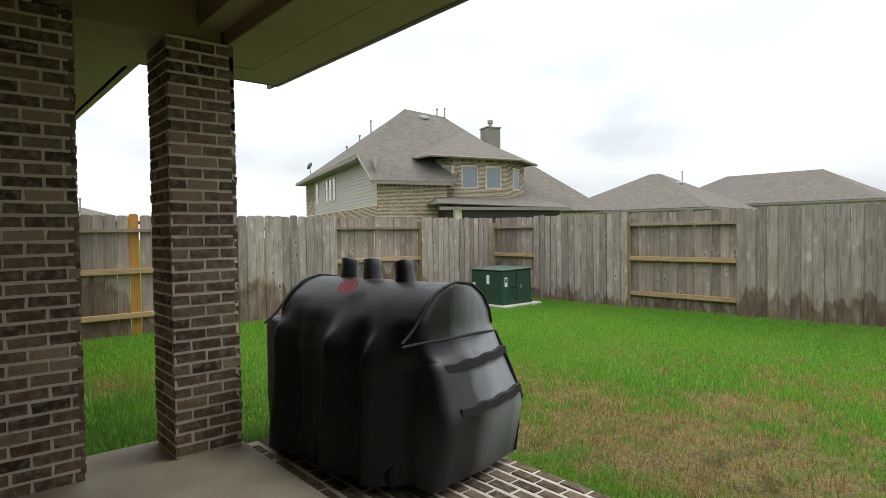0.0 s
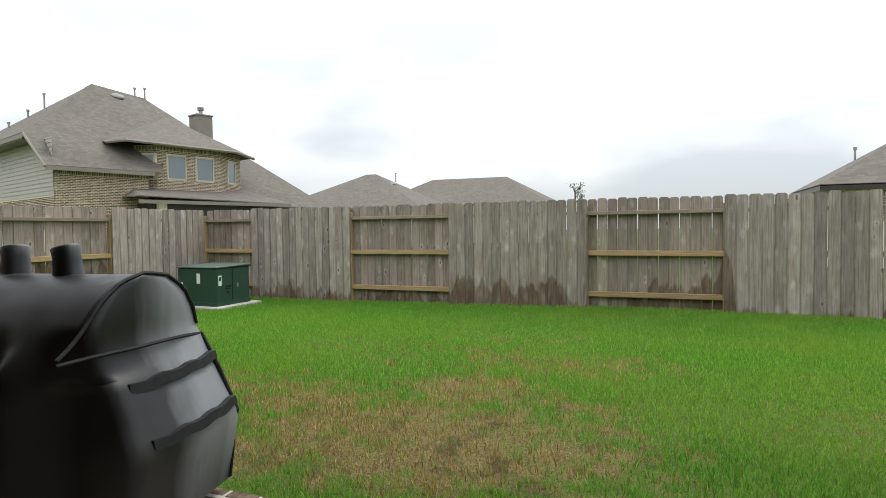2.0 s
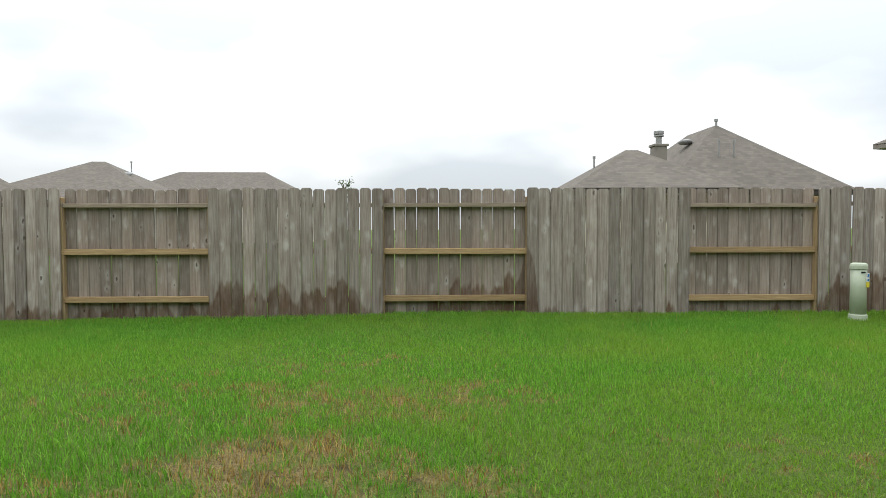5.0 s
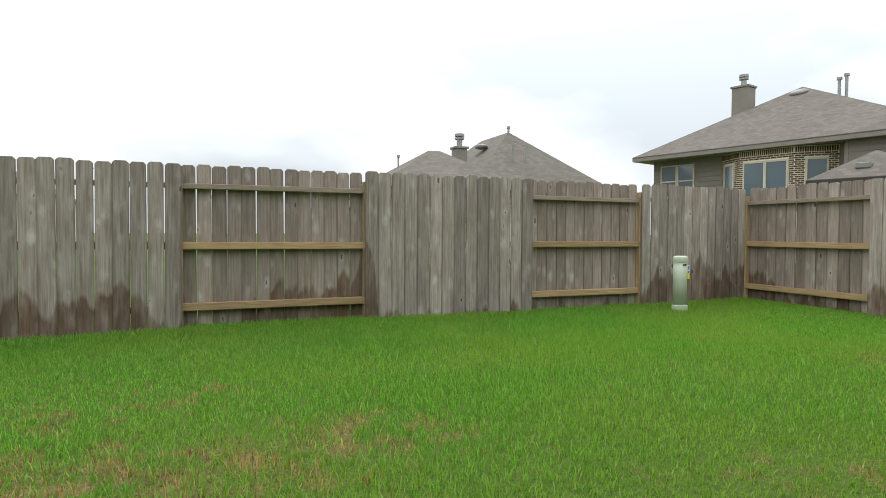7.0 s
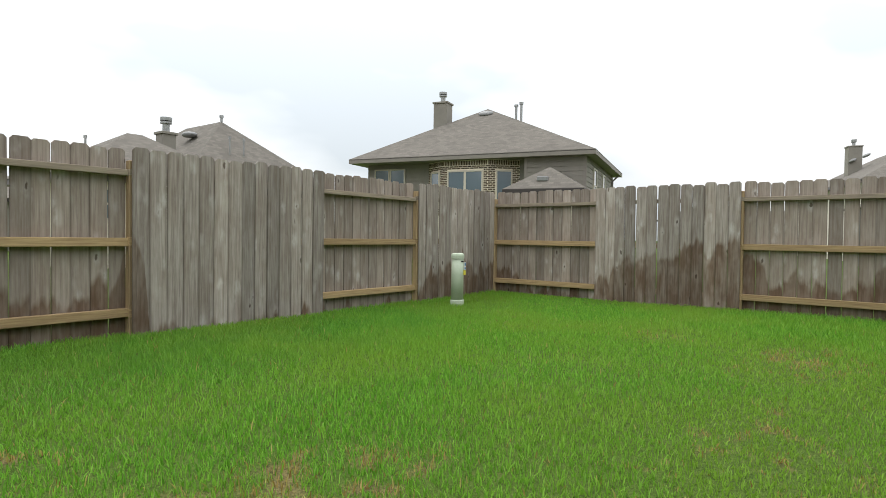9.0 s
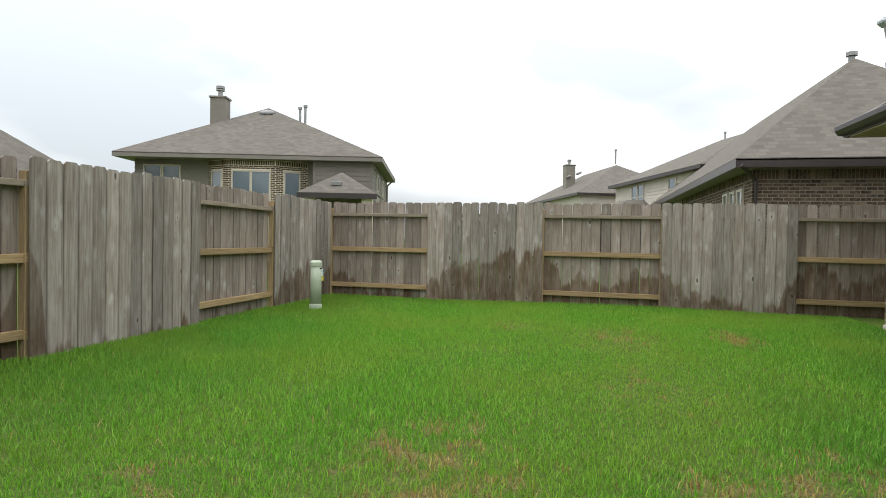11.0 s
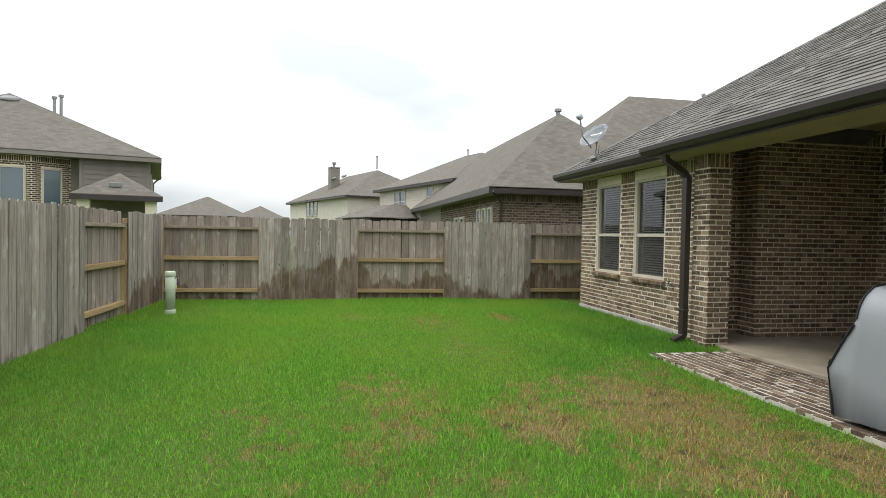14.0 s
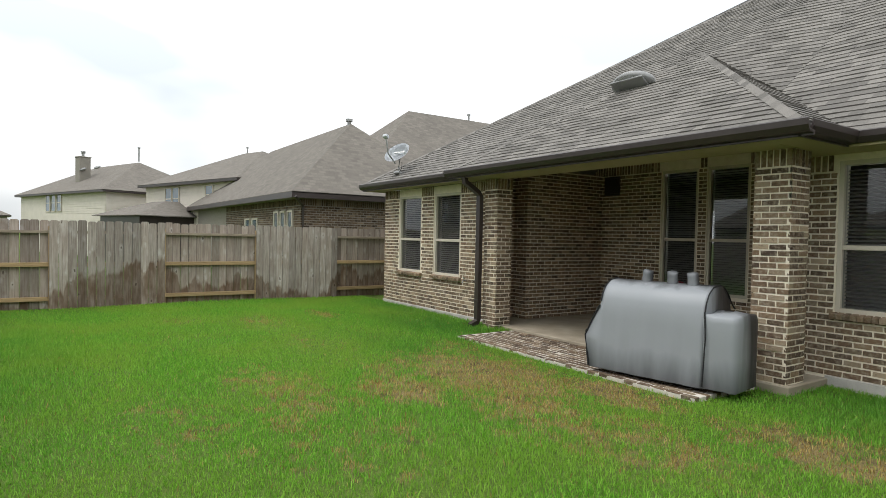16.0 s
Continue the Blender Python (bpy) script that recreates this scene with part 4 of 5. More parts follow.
# ---- things in the yard ----
def grill_profile(k=56):
    """The covered smoker's cross-section, from the lawn side's hem over the barrel to the patio side's hem: (y, z)."""
    pts = [(.44, 0.03), (.42, .25), (.40, .55), (.385, .80), (.37, .93), (.34, 1.06), (.27, 1.18), (.15, 1.26), (0, 1.285), (-.15, 1.25), (-.27, 1.16), (-.35, 1.06),
           (-.42, .99), (-.50, .935), (-.535, .895), (-.545, .82), (-.545, .60), (-.56, .30), (-.58, 0.03)]
    lens = [0.0]
    for p, q in zip(pts, pts[1:]):
        lens.append(lens[-1] + math.dist(p, q))
    out = []
    for i in range(k):
        s = lens[-1] * i / (k - 1)
        j = max(q for q in range(len(lens) - 1) if lens[q] <= s + 1e-9)
        f = (s - lens[j]) / (lens[j + 1] - lens[j])
        out.append((pts[j][0] + f * (pts[j + 1][0] - pts[j][0]), .925 * (pts[j][1] + f * (pts[j + 1][1] - pts[j][1]))))
    return out


def flare(z):
    if z > .9:
        return 0.0
    if z > .42:
        return .22 * ((.9 - z) / .48) ** 1.1
    return .22 - .10 * (.42 - z) / .42


def make_grill():
    g = thing("covered_grill", pose(-1.42, -8.66, 0.045, 0, 0, 9), "barrel grill under a black vinyl cover turning grey towards the lawn", "grill")
    prof = grill_profile()
    k = len(prof)
    bm = bmesh.new()
    stations = [-.70 + 1.35 * i / 34 for i in range(35)]
    rows = []
    for si, x in enumerate(stations):
        row = []
        e = max(0.0, (x - .45) / .25)
        w = max(0.0, (-.45 - x) / .25)
        for y, z in prof:
            shelf = max(0.0, -(y + .36)) / .26
            sag = 0.035 * shelf * math.sin((x + .7) * 4.6) if z > .8 else 0.0
            fold = (.014 * math.sin(x * 19 + z * 2) + .011 * math.sin(x * 37 + 1.3 + z)) * (1 - z / 1.1 if z < 1.1 else 0)
            calm = .18 if y > -.05 else 1.0
            nz = (noise.noise(Vector((x * 3.2, y * 3.2, z * 2.2))) * .026 + noise.noise(Vector((x * 9, y * 9, z * 4))) * .006) * calm
            # the side shelf's corners push the cloth out; it hangs slack between them
            crest = max(math.exp(-((x + .60) / .10) ** 2), .9 * math.exp(-((x - .02) / .13) ** 2), .8 * math.exp(-((x - .38) / .09) ** 2))
            pinch = shelf * (e * .16 + w * .10 + .17 * (1 - crest) * (1 if z > .55 else .55 + .45 * z / .55))
            sag -= .07 * shelf * (1 - crest) * (z > .78)
            yy = y + (fold * .55 if y > 0 else -fold * 1.7) + nz + (pinch if y < -.36 else 0)
            xx = x + (flare(z) if si == len(stations) - 1 else 0)
            row.append(bm.verts.new((xx, yy, z + sag + nz * .4 * (z > .2))))
        rows.append(row)
    for a, b in zip(rows, rows[1:]):
        for i in range(k - 1):
            bm.faces.new((a[i], b[i], b[i + 1], a[i + 1]))

    def close(row, sign):
        grid = [row]
        n = 7
        half = k // 2
        lad = []
        for i in range(half):
            p, q = row[i], row[k - 1 - i]
            line = [p]
            for s in range(1, n):
                c = p.co.lerp(q.co, s / n)
                c.x += sign * (.02 + .03 * noise.noise(Vector((c.y * 5, c.z * 4, sign * 3)))) * math.sin(math.pi * s / n)
                line.append(bm.verts.new(c))
            line.append(q)
            lad.append(line)
        for u, v in zip(lad, lad[1:]):
            for s in range(n):
                bm.faces.new((u[s], u[s + 1], v[s + 1], v[s]) if sign > 0 else (v[s], v[s + 1], u[s + 1], u[s]))
        bm.faces.new(lad[-1][::-1] if sign < 0 else lad[-1])
    close(rows[-1], 1)
    close(rows[0], -1)
    bmesh.ops.recalc_face_normals(bm, faces=bm.faces)
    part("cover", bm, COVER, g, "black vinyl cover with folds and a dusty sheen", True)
    # side firebox under its own lower hood
    bm = bmesh.new()
    fb = []
    zs = [(.03, 0), (.3, .004), (.6, .0), (.79, -.002), (.84, -.012), (.86, -.03), (.88, -.16)]
    for z, inset in zs:
        ring = []
        for i in range(32):
            a = 2 * math.pi * i / 32
            cx, sx = math.cos(a), math.sin(a)
            r = (abs(cx) ** 9 + abs(sx) ** 9) ** (-1 / 9)
            f = .012 * math.sin(a * 9 + z * 3) * (1 - z)
            ring.append(bm.verts.new((-.86 + (.22 + inset + f) * r * cx, .06 + (.34 + inset + f) * r * sx, z + (.035 * (1 - abs(sx)) if z > .8 else 0) + .02 * noise.noise(Vector((cx * 2, sx * 2, z * 5))))))
        fb.append(ring)
    for a, b in zip(fb, fb[1:]):
        for i in range(32):
            bm.faces.new((a[i], a[(i + 1) % 32], b[(i + 1) % 32], b[i]))
    bm.faces.new(fb[-1])
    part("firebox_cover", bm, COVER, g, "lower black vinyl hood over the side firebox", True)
    # smoke stacks
    for i, (x, y) in enumerate(((.20, .02), (-.15, .04), (-.42, .05))):
        bm = bmesh.new()
        rings = []
        for j, (z, r) in enumerate(((1.13, .075), (1.21, .066), (1.27, .062), (1.315, .066), (1.325, .05))):
            rings.append([bm.verts.new((x + (r + .006 * math.sin(a * 5 + i)) * math.cos(a) + .006 * j * (i - 1), y + r * math.sin(a), z + .012 * math.cos(a + i) * (j > 2))) for a in [2 * math.pi * q / 16 for q in range(16)]])
        for a, b in zip(rings, rings[1:]):
            for q in range(16):
                bm.faces.new((a[q], a[(q + 1) % 16], b[(q + 1) % 16], b[q]))
        bm.faces.new(rings[-1])
        part("stack_cover", bm, COVER, g, "wrinkled vinyl sleeve over a smoke stack", True)
    # piping along the end seams
    for x in (.655, -.705):
        bm = bmesh.new()
        tube(bm, [(x, y * 1.012, z + .008) for y, z in prof if z > .86], .009, 6)
        part("piping", bm, BLACK, g)
    bm = bmesh.new(); tube(bm, [(.665, .385, .84), (.685, .2, .855), (.692, -.1, .86), (.675, -.35, .865), (.655, -.5, .86)], .009, 6)
    part("piping", bm, BLACK, g)
    bm = bmesh.new(); tube(bm, [(-.71, .39, .9), (-.74, .425, .6), (-.73, .43, .3), (-.72, .435, .05)], .009, 6)
    part("piping", bm, BLACK, g)
    bm = bmesh.new(); tube(bm, [(.668, .385, .84), (.762, .395, .66), (.86, .41, .43), (.81, .435, .2), (.78, .445, .04)], .012, 6)
    part("piping", bm, BLACK, g)
    for z, x in ((.70, .745), (.46, .86)):
        bm = bmesh.new()
        n = 12
        pts = [(x + .035 * math.sin(math.pi * s / n) + .012, .40 - .62 * s / n, z + .006 * math.sin(s * 1.7) - .03 * s / n) for s in range(n + 1)]
        v0 = [bm.verts.new(p) for p in pts]
        v1 = [bm.verts.new((p[0] - .012, p[1], p[2] + .045)) for p in pts]
        for s in range(n):
            bm.faces.new((v0[s], v1[s], v1[s + 1], v0[s + 1]))
        w0 = [bm.verts.new((p[0] - .03, p[1], p[2])) for p in pts]
        w1 = [bm.verts.new((p[0] - .042, p[1], p[2] + .045)) for p in pts]
        for s in range(n):
            bm.faces.new((w0[s], w0[s + 1], w1[s + 1], w1[s])), bm.faces.new((v1[s], w1[s], w1[s + 1], v1[s + 1])), bm.faces.new((v0[s], v0[s + 1], w0[s + 1], w0[s]))
        part("strap", bm, BLACK, g, "black webbing strap across the end flap")
    # faded oval badge, drawn as a plain shape
    bm = bmesh.new()
    for r0, r1 in ((.0, .035), (.045, .062)):
        ring = [[bm.verts.new((-.10 + 1.5 * r * math.cos(a), -.235 + r * .75 * math.sin(a), 1.153 + r * .72 * math.sin(a))) for a in [2 * math.pi * q / 24 for q in range(24)]] for r in (max(r0, .004), r1)]
        for q in range(24):
            bm.faces.new((ring[0][q], ring[1][q], ring[1][(q + 1) % 24], ring[0][(q + 1) % 24]))
    part("badge", bm, RED, g, "faded red oval badge on the cover")
    for x, y in ((-.58, -.42), (.5, -.42), (-.60, .3), (.58, .3)):
        bm = bmesh.new(); tube(bm, [(x - .03, y, .075), (x + .03, y, .075)], .075, 16)
        part("wheel", bm, BLACK, g)
    return g


make_grill()


def make_transformer():
    t = thing("utility_transformer", pose(-7.10, -1.55, -.06) @ Matrix.Diagonal((.88, .92, .98, 1)), "dark green pad-mounted electrical transformer box on a concrete pad", "transformer")
    part("pad", boxes(((-.68, -.62, -.06), (.70, .75, .06)), bevel=.02), FOUND, t, "grey concrete pad")
    part("body", boxes(((-.55, -.48, .06), (.55, .52, .80)), bevel=.02), GREEN_BOX, t, "dark green enamelled steel body")
    bm = bmesh.new()
    box(bm, (-.575, -.51, .80), (.575, .55, .86), .02)
    for v in bm.verts:
        if v.co.y < 0 and v.co.z > .82:
            v.co.z -= .02
    part("lid", bm, GREEN_BOX, t, "overhanging sloped lid")
    part("seam", boxes(((.551, -.02, .10), (.556, .0, .79))), BLACK, t)
    part("base_band", boxes(((-.558, -.488, .06), (.558, .528, .13))), GREEN_BOX, t)
    for a, b in (((.0, -.4815, .50), (.10, -.479, .70)),):
        part("sticker", boxes((a, b)), STICKER, t, "white warning sticker")
    part("sticker", boxes(((.552, -.42, .46), (.555, -.33, .66))), STICKER, t, "white warning sticker")
    part("sticker_mark", boxes(((.553, -.40, .55), (.557, -.35, .63))), BLACK, t)
    part("sticker", boxes(((-.5, -.4815, .30), (-.40, -.479, .52))), STICKER, t, "white warning sticker")
    for z, s in ((.30, "25"), ):
        cu = bpy.data.curves.new("number", "FONT")
        cu.body, cu.size, cu.extrude = s, .10, .001
        dg = new("number", cu)
        me = bpy.data.meshes.new_from_object(dg)
        bpy.data.objects.remove(dg)
        me.materials.append(BLACK)
        o = share("number", me, t, pose(.556, -.2, .28, 90, 0, 90))
    part("bars", boxes(((.553, -.22, .42), (.557, -.05, .45)), ((.553, -.22, .38), (.557, -.08, .40))), BLACK, t)
    part("latch", boxes(((.552, .10, .40), (.575, .15, .48)), bevel=.004), STEEL, t)
    return t


make_transformer()


def make_pedestal():
    p = thing("utility_pedestal", pose(6.83, -.73, -.03), "pale green plastic utility pedestal standing in the grass", "pedestal")

    def ring_stack(spec, sides=20, flat=.85):
        bm = bmesh.new()
        rows = [[bm.verts.new((r * math.cos(a), r * flat * math.sin(a), z)) for a in [2 * math.pi * q / sides for q in range(sides)]] for z, r in spec]
        for a, b in zip(rows, rows[1:]):
            for q in range(sides):
                bm.faces.new((a[q], a[(q + 1) % sides], b[(q + 1) % sides], b[q]))
        bm.faces.new(rows[0][::-1]), bm.faces.new(rows[-1])
        return bm
    part("base", ring_stack(((0, .125), (.10, .122), (.11, .112))), PED, p)
    part("body", ring_stack(((.10, .108), (.5, .106), (.76, .104))), PED, p, "", True)
    part("cap", ring_stack(((.755, .116), (.80, .116), (.825, .108), (.84, .085))), PED, p, "rounded cap with a lip")
    part("sticker", boxes(((.05, -.098, .50), (.085, -.05, .57))), YELLOW, p, "yellow warning sticker")
    part("sticker", boxes(((.05, -.097, .58), (.085, -.05, .70))), STICKER, p, "white printed sticker")
    part("print", boxes(((.055, -.0985, .64), (.08, -.06, .69)), ((.055, -.0985, .59), (.08, -.06, .62))), BLUE, p)
    part("number_plate", boxes(((-.03, -.0935, .70), (.03, -.085, .72))), BLACK, p)
    part("slot", boxes(((-.02, -.096, .08), (.02, -.09, .10))), BLACK, p)


make_pedestal()


def make_dish():
    zb = main_z(-9.25)
    d = thing("satellite_dish", pose(6.55, -9.25, zb), "grey satellite dish on a bent mast at the roof edge", "dish")
    part("foot", boxes(((-.12, -.09, -.05), (.12, .09, .02)), bevel=.01), STEEL, d, at=pose(0, 0, 0.02, 33))
    bm = bmesh.new(); tube(bm, [(0, 0, 0), (0, .02, .12), (.0, 0, .38)], .025, 10)
    part("mast", bm, STEEL, d)
    bm = bmesh.new()
    rings = []
    for r in (0.0, .25, .5, .75, 1.0):
        rings.append([bm.verts.new((.40 * r * math.cos(a), .11 * r * r - .06, .29 * r * math.sin(a))) for a in [2 * math.pi * q / 36 for q in range(36)]] if r else [bm.verts.new((0, -.06, 0))])
    for q in range(36):
        bm.faces.new((rings[0][0], rings[1][q], rings[1][(q + 1) % 36]))
    for a, b in zip(rings[1:], rings[2:]):
        for q in range(36):
            bm.faces.new((a[q], b[q], b[(q + 1) % 36], a[(q + 1) % 36]))
    bmesh.ops.solidify(bm, geom=bm.faces[:], thickness=.014)
    tilt = pose(0, .05, .50, 34, 0, 14)
    refl = part("reflector", bm, DISH, d, "pale grey oval reflector", True, at=tilt)
    part("lettering", boxes(((-.14, .005, .02), (.14, .012, .05)), ((-.22, .012, .0), (-.17, .02, .06))), WHITE, refl)
    bm = bmesh.new(); tube(bm, [(0, -.07, -.25), (0, .25, -.20), (0, .52, .06)], .018, 8)
    part("arm", bm, STEEL, d, at=tilt)
    part("receiver", boxes(((-.07, .48, .03), (.07, .60, .12)), bevel=.02), DISH, d, at=tilt)
    bm = bmesh.new(); tube(bm, [(0, -.05, .3), (-.16, .02, .28), (-.2, .05, .14), (-.1, .05, .02), (0, .02, .03)], .006, 6)
    part("cable", bm, BLACK, d)


make_dish()


def turtle_vent(x, y, z, tilt, rz, label, sx=.42, sy=.27, h=.13):
    v = thing("roof_vent", pose(x, y, z, tilt, 0, rz), label, "vent")
    bm = bmesh.new()
    rows = []
    for zz, f in ((0, 1.0), (h * .35, 1.02), (h * .7, .93), (h * .95, .7), (h, .35)):
        rows.append([bm.verts.new((sx * f * math.cos(a), sy * f * math.sin(a), zz + .04)) for a in [2 * math.pi * q / 28 for q in range(28)]])
    for a, b in zip(rows, rows[1:]):
        for q in range(28):
            bm.faces.new((a[q], a[(q + 1) % 28], b[(q + 1) % 28], b[q]))
    bm.faces.new(rows[-1]), bm.faces.new(rows[0][::-1])
    part("hood", bm, VENT, v, "rounded grey hood", True)
    part("flange", boxes(((-sx * .8, -sy * .8, -.01), (sx * .8, sy * .8, .03)), bevel=.008), VENT, v)
    return v


turtle_vent(.95, -10.9, EAVE + PITCH * (SY + 10.9) + .02, 33, 0, "grey rounded turtle vent on the porch roof", .44, .28, .17)
turtle_vent(-1.9, -14.9, main_z(-14.9) + .02, 33, 0, "grey rounded turtle vent high on the roof", .3, .2)
lampf = thing("porch_light", pose(.75, -11.35, HI), "small white domed ceiling light under the patio roof", "lamp")
bm = bmesh.new(); bmesh.ops.create_uvsphere(bm, u_segments=16, v_segments=8, radius=.17, matrix=Matrix.Diagonal((1, 1, .95, 1)))
part("shade", bm, WHITE, lampf, "", True)
part("ring", boxes(((-.10, -.10, -.02), (.10, .10, 0)), bevel=.008), STEEL, lampf)


# ---- neighbouring houses ----
def lap_boards(length, z0, z1, holes=()):
    """Lap siding on a face: local x along it, -y outwards."""
    bm = bmesh.new()
    z = z0
    while z < z1 - .02:
        top = min(z + .2, z1)
        spans = [(0, length)]
        for hx0, hz0, hx1, hz1 in holes:
            if top > hz0 and z < hz1:
                spans = [q for s, e in spans for q in ((s, min(e, hx0)), (max(s, hx1), e)) if q[1] - q[0] > .02]
        for s, e in spans:
            vs = [bm.verts.new(p) for p in ((s, -.03, z), (e, -.03, z), (e, -.006, top), (s, -.006, top), (s, 0, z), (e, 0, z))]
            bm.faces.new((vs[0], vs[1], vs[2], vs[3])), bm.faces.new((vs[4], vs[5], vs[1], vs[0]))
        z += .2
    return bm


def far_window(parent, m, w, h, single=False):
    """A window of a house beyond the fence: frame, panes and, but for a single pane, a meeting rail."""
    win = new("window")
    win.parent, win.matrix_basis = parent, m
    f = .06
    part("frame", boxes(((0, -.05, 0), (f, .02, h)), ((w - f, -.05, 0), (w, .02, h)), ((f, -.05, 0), (w - f, .02, f)), ((f, -.05, h - f), (w - f, .02, h)), *(() if single else (((f, -.04, h * .48), (w - f, .02, h * .48 + f)),))), VINYL, win)
    part("pane", boxes(((f, -.015, f), (w - f, -.005, h - f))), GLASS_FAR, win)


def sky_glass():
    n = Nodes("far_window_glass")
    n.b.inputs["Coat Weight"].default_value = 0.6
    n.b.inputs["Coat Roughness"].default_value = 0.03
    return n.done((0.10, 0.14, 0.17), 0.12, 0.0, 1.0)


GLASS_FAR = sky_glass()


def hip_roof(parent, x0, x1, y0, y1, eave, pitch, over=.45):
    """A hip roof over a rectangle, with a fascia board; its ridge along the longer side."""
    x0, x1, y0, y1 = x0 - over, x1 + over, y0 - over, y1 + over
    w, d = x1 - x0, y1 - y0
    h = min(w, d) / 2
    top = eave + h * pitch
    if w >= d:
        r0, r1 = (x0 + h, (y0 + y1) / 2, top), (x1 - h, (y0 + y1) / 2, top)
        polys = [[(x0, y0, eave), (x1, y0, eave), r1, r0], [(x1, y1, eave), (x0, y1, eave), r0, r1], [(x0, y1, eave), (x0, y0, eave), r0], [(x1, y0, eave), (x1, y1, eave), r1]]
    else:
        r0, r1 = ((x0 + x1) / 2, y0 + h, top), ((x0 + x1) / 2, y1 - h, top)
        polys = [[(x0, y0, eave), (x1, y0, eave), r0], [(x1, y1, eave), (x0, y1, eave), r1], [(x0, y1, eave), (x0, y0, eave), r0, r1], [(x1, y0, eave), (x1, y1, eave), r1, r0]]
    poly_roof(parent, polys)
    for edge in (((x0, y0, eave - .2), (x1, y0 + .04, eave - .02)), ((x0, y1 - .04, eave - .2), (x1, y1, eave - .02)), ((x0, y0 + .04, eave - .2), (x0 + .04, y1 - .04, eave - .02)), ((x1 - .04, y0 + .04, eave - .2), (x1, y1 - .04, eave - .02))):
        part("fascia", boxes(edge), parent_trim[0], parent, "eave board and gutter")
    part("soffit", boxes(((x0 + .04, y0 + .04, eave - .19), (x1 - .04, y1 - .04, eave - .16))), TRIM, parent)
    return r0, r1, top


parent_trim = [GUTTER]


def poly_roof(parent, polys):
    for poly in polys:
        ob = part("roof_slope", slab_faces([poly], .05), SHINGLE_FAR, parent, "grey-brown shingle roof slope")
        roof_uv(ob.data)


def chimney(parent, x, y, z0, z1, w=.75, material=None):
    part("chimney", boxes(((x - w / 2, y - w / 2, z0), (x + w / 2, y + w / 2, z1)), ((x - w / 2 - .05, y - w / 2 - .05, z1), (x + w / 2 + .05, y + w / 2 + .05, z1 + .09)), bevel=.01), material or TAN, parent, "sided chimney box")
    bm = bmesh.new(); tube(bm, [(x, y, z1 + .05), (x, y, z1 + .4)], .12, 12); tube(bm, [(x, y, z1 + .4), (x, y, z1 + .46)], .2, 12); tube(bm, [(x, y, z1 + .5), (x, y, z1 + .62)], .2, 12)
    part("flue", bm, STEEL, parent, "metal flue cap")


def pipe(parent, x, y, z0, h=.6, r=.05):
    bm = bmesh.new(); tube(bm, [(x, y, z0 - .3), (x, y, z0 + h)], r, 8); tube(bm, [(x, y, z0 + h), (x, y, z0 + h + .1)], r * 1.7, 8)
    part("vent_pipe", bm, STEEL, parent)


def hood(parent, x, y, z, rx, rz=0):
    bm = bmesh.new(); bmesh.ops.create_uvsphere(bm, u_segments=16, v_segments=8, radius=.35, matrix=Matrix.Diagonal((1.1, .8, .35, 1)))
    part("roof_vent", bm, VENT, parent, "", True, at=pose(x, y, z, rx, 0, rz))


def wall_box(parent, x0, x1, y0, y1, z1, material, name="wall"):
    return part(name, boxes(((x0, y0, -.3), (x1, y1, z1))), material, parent)


def lap_face(parent, m, length, z0, z1, material, holes=()):
    part("siding", lap_boards(length, z0, z1, holes), material, parent, at=m)["kind"] = "stuff"


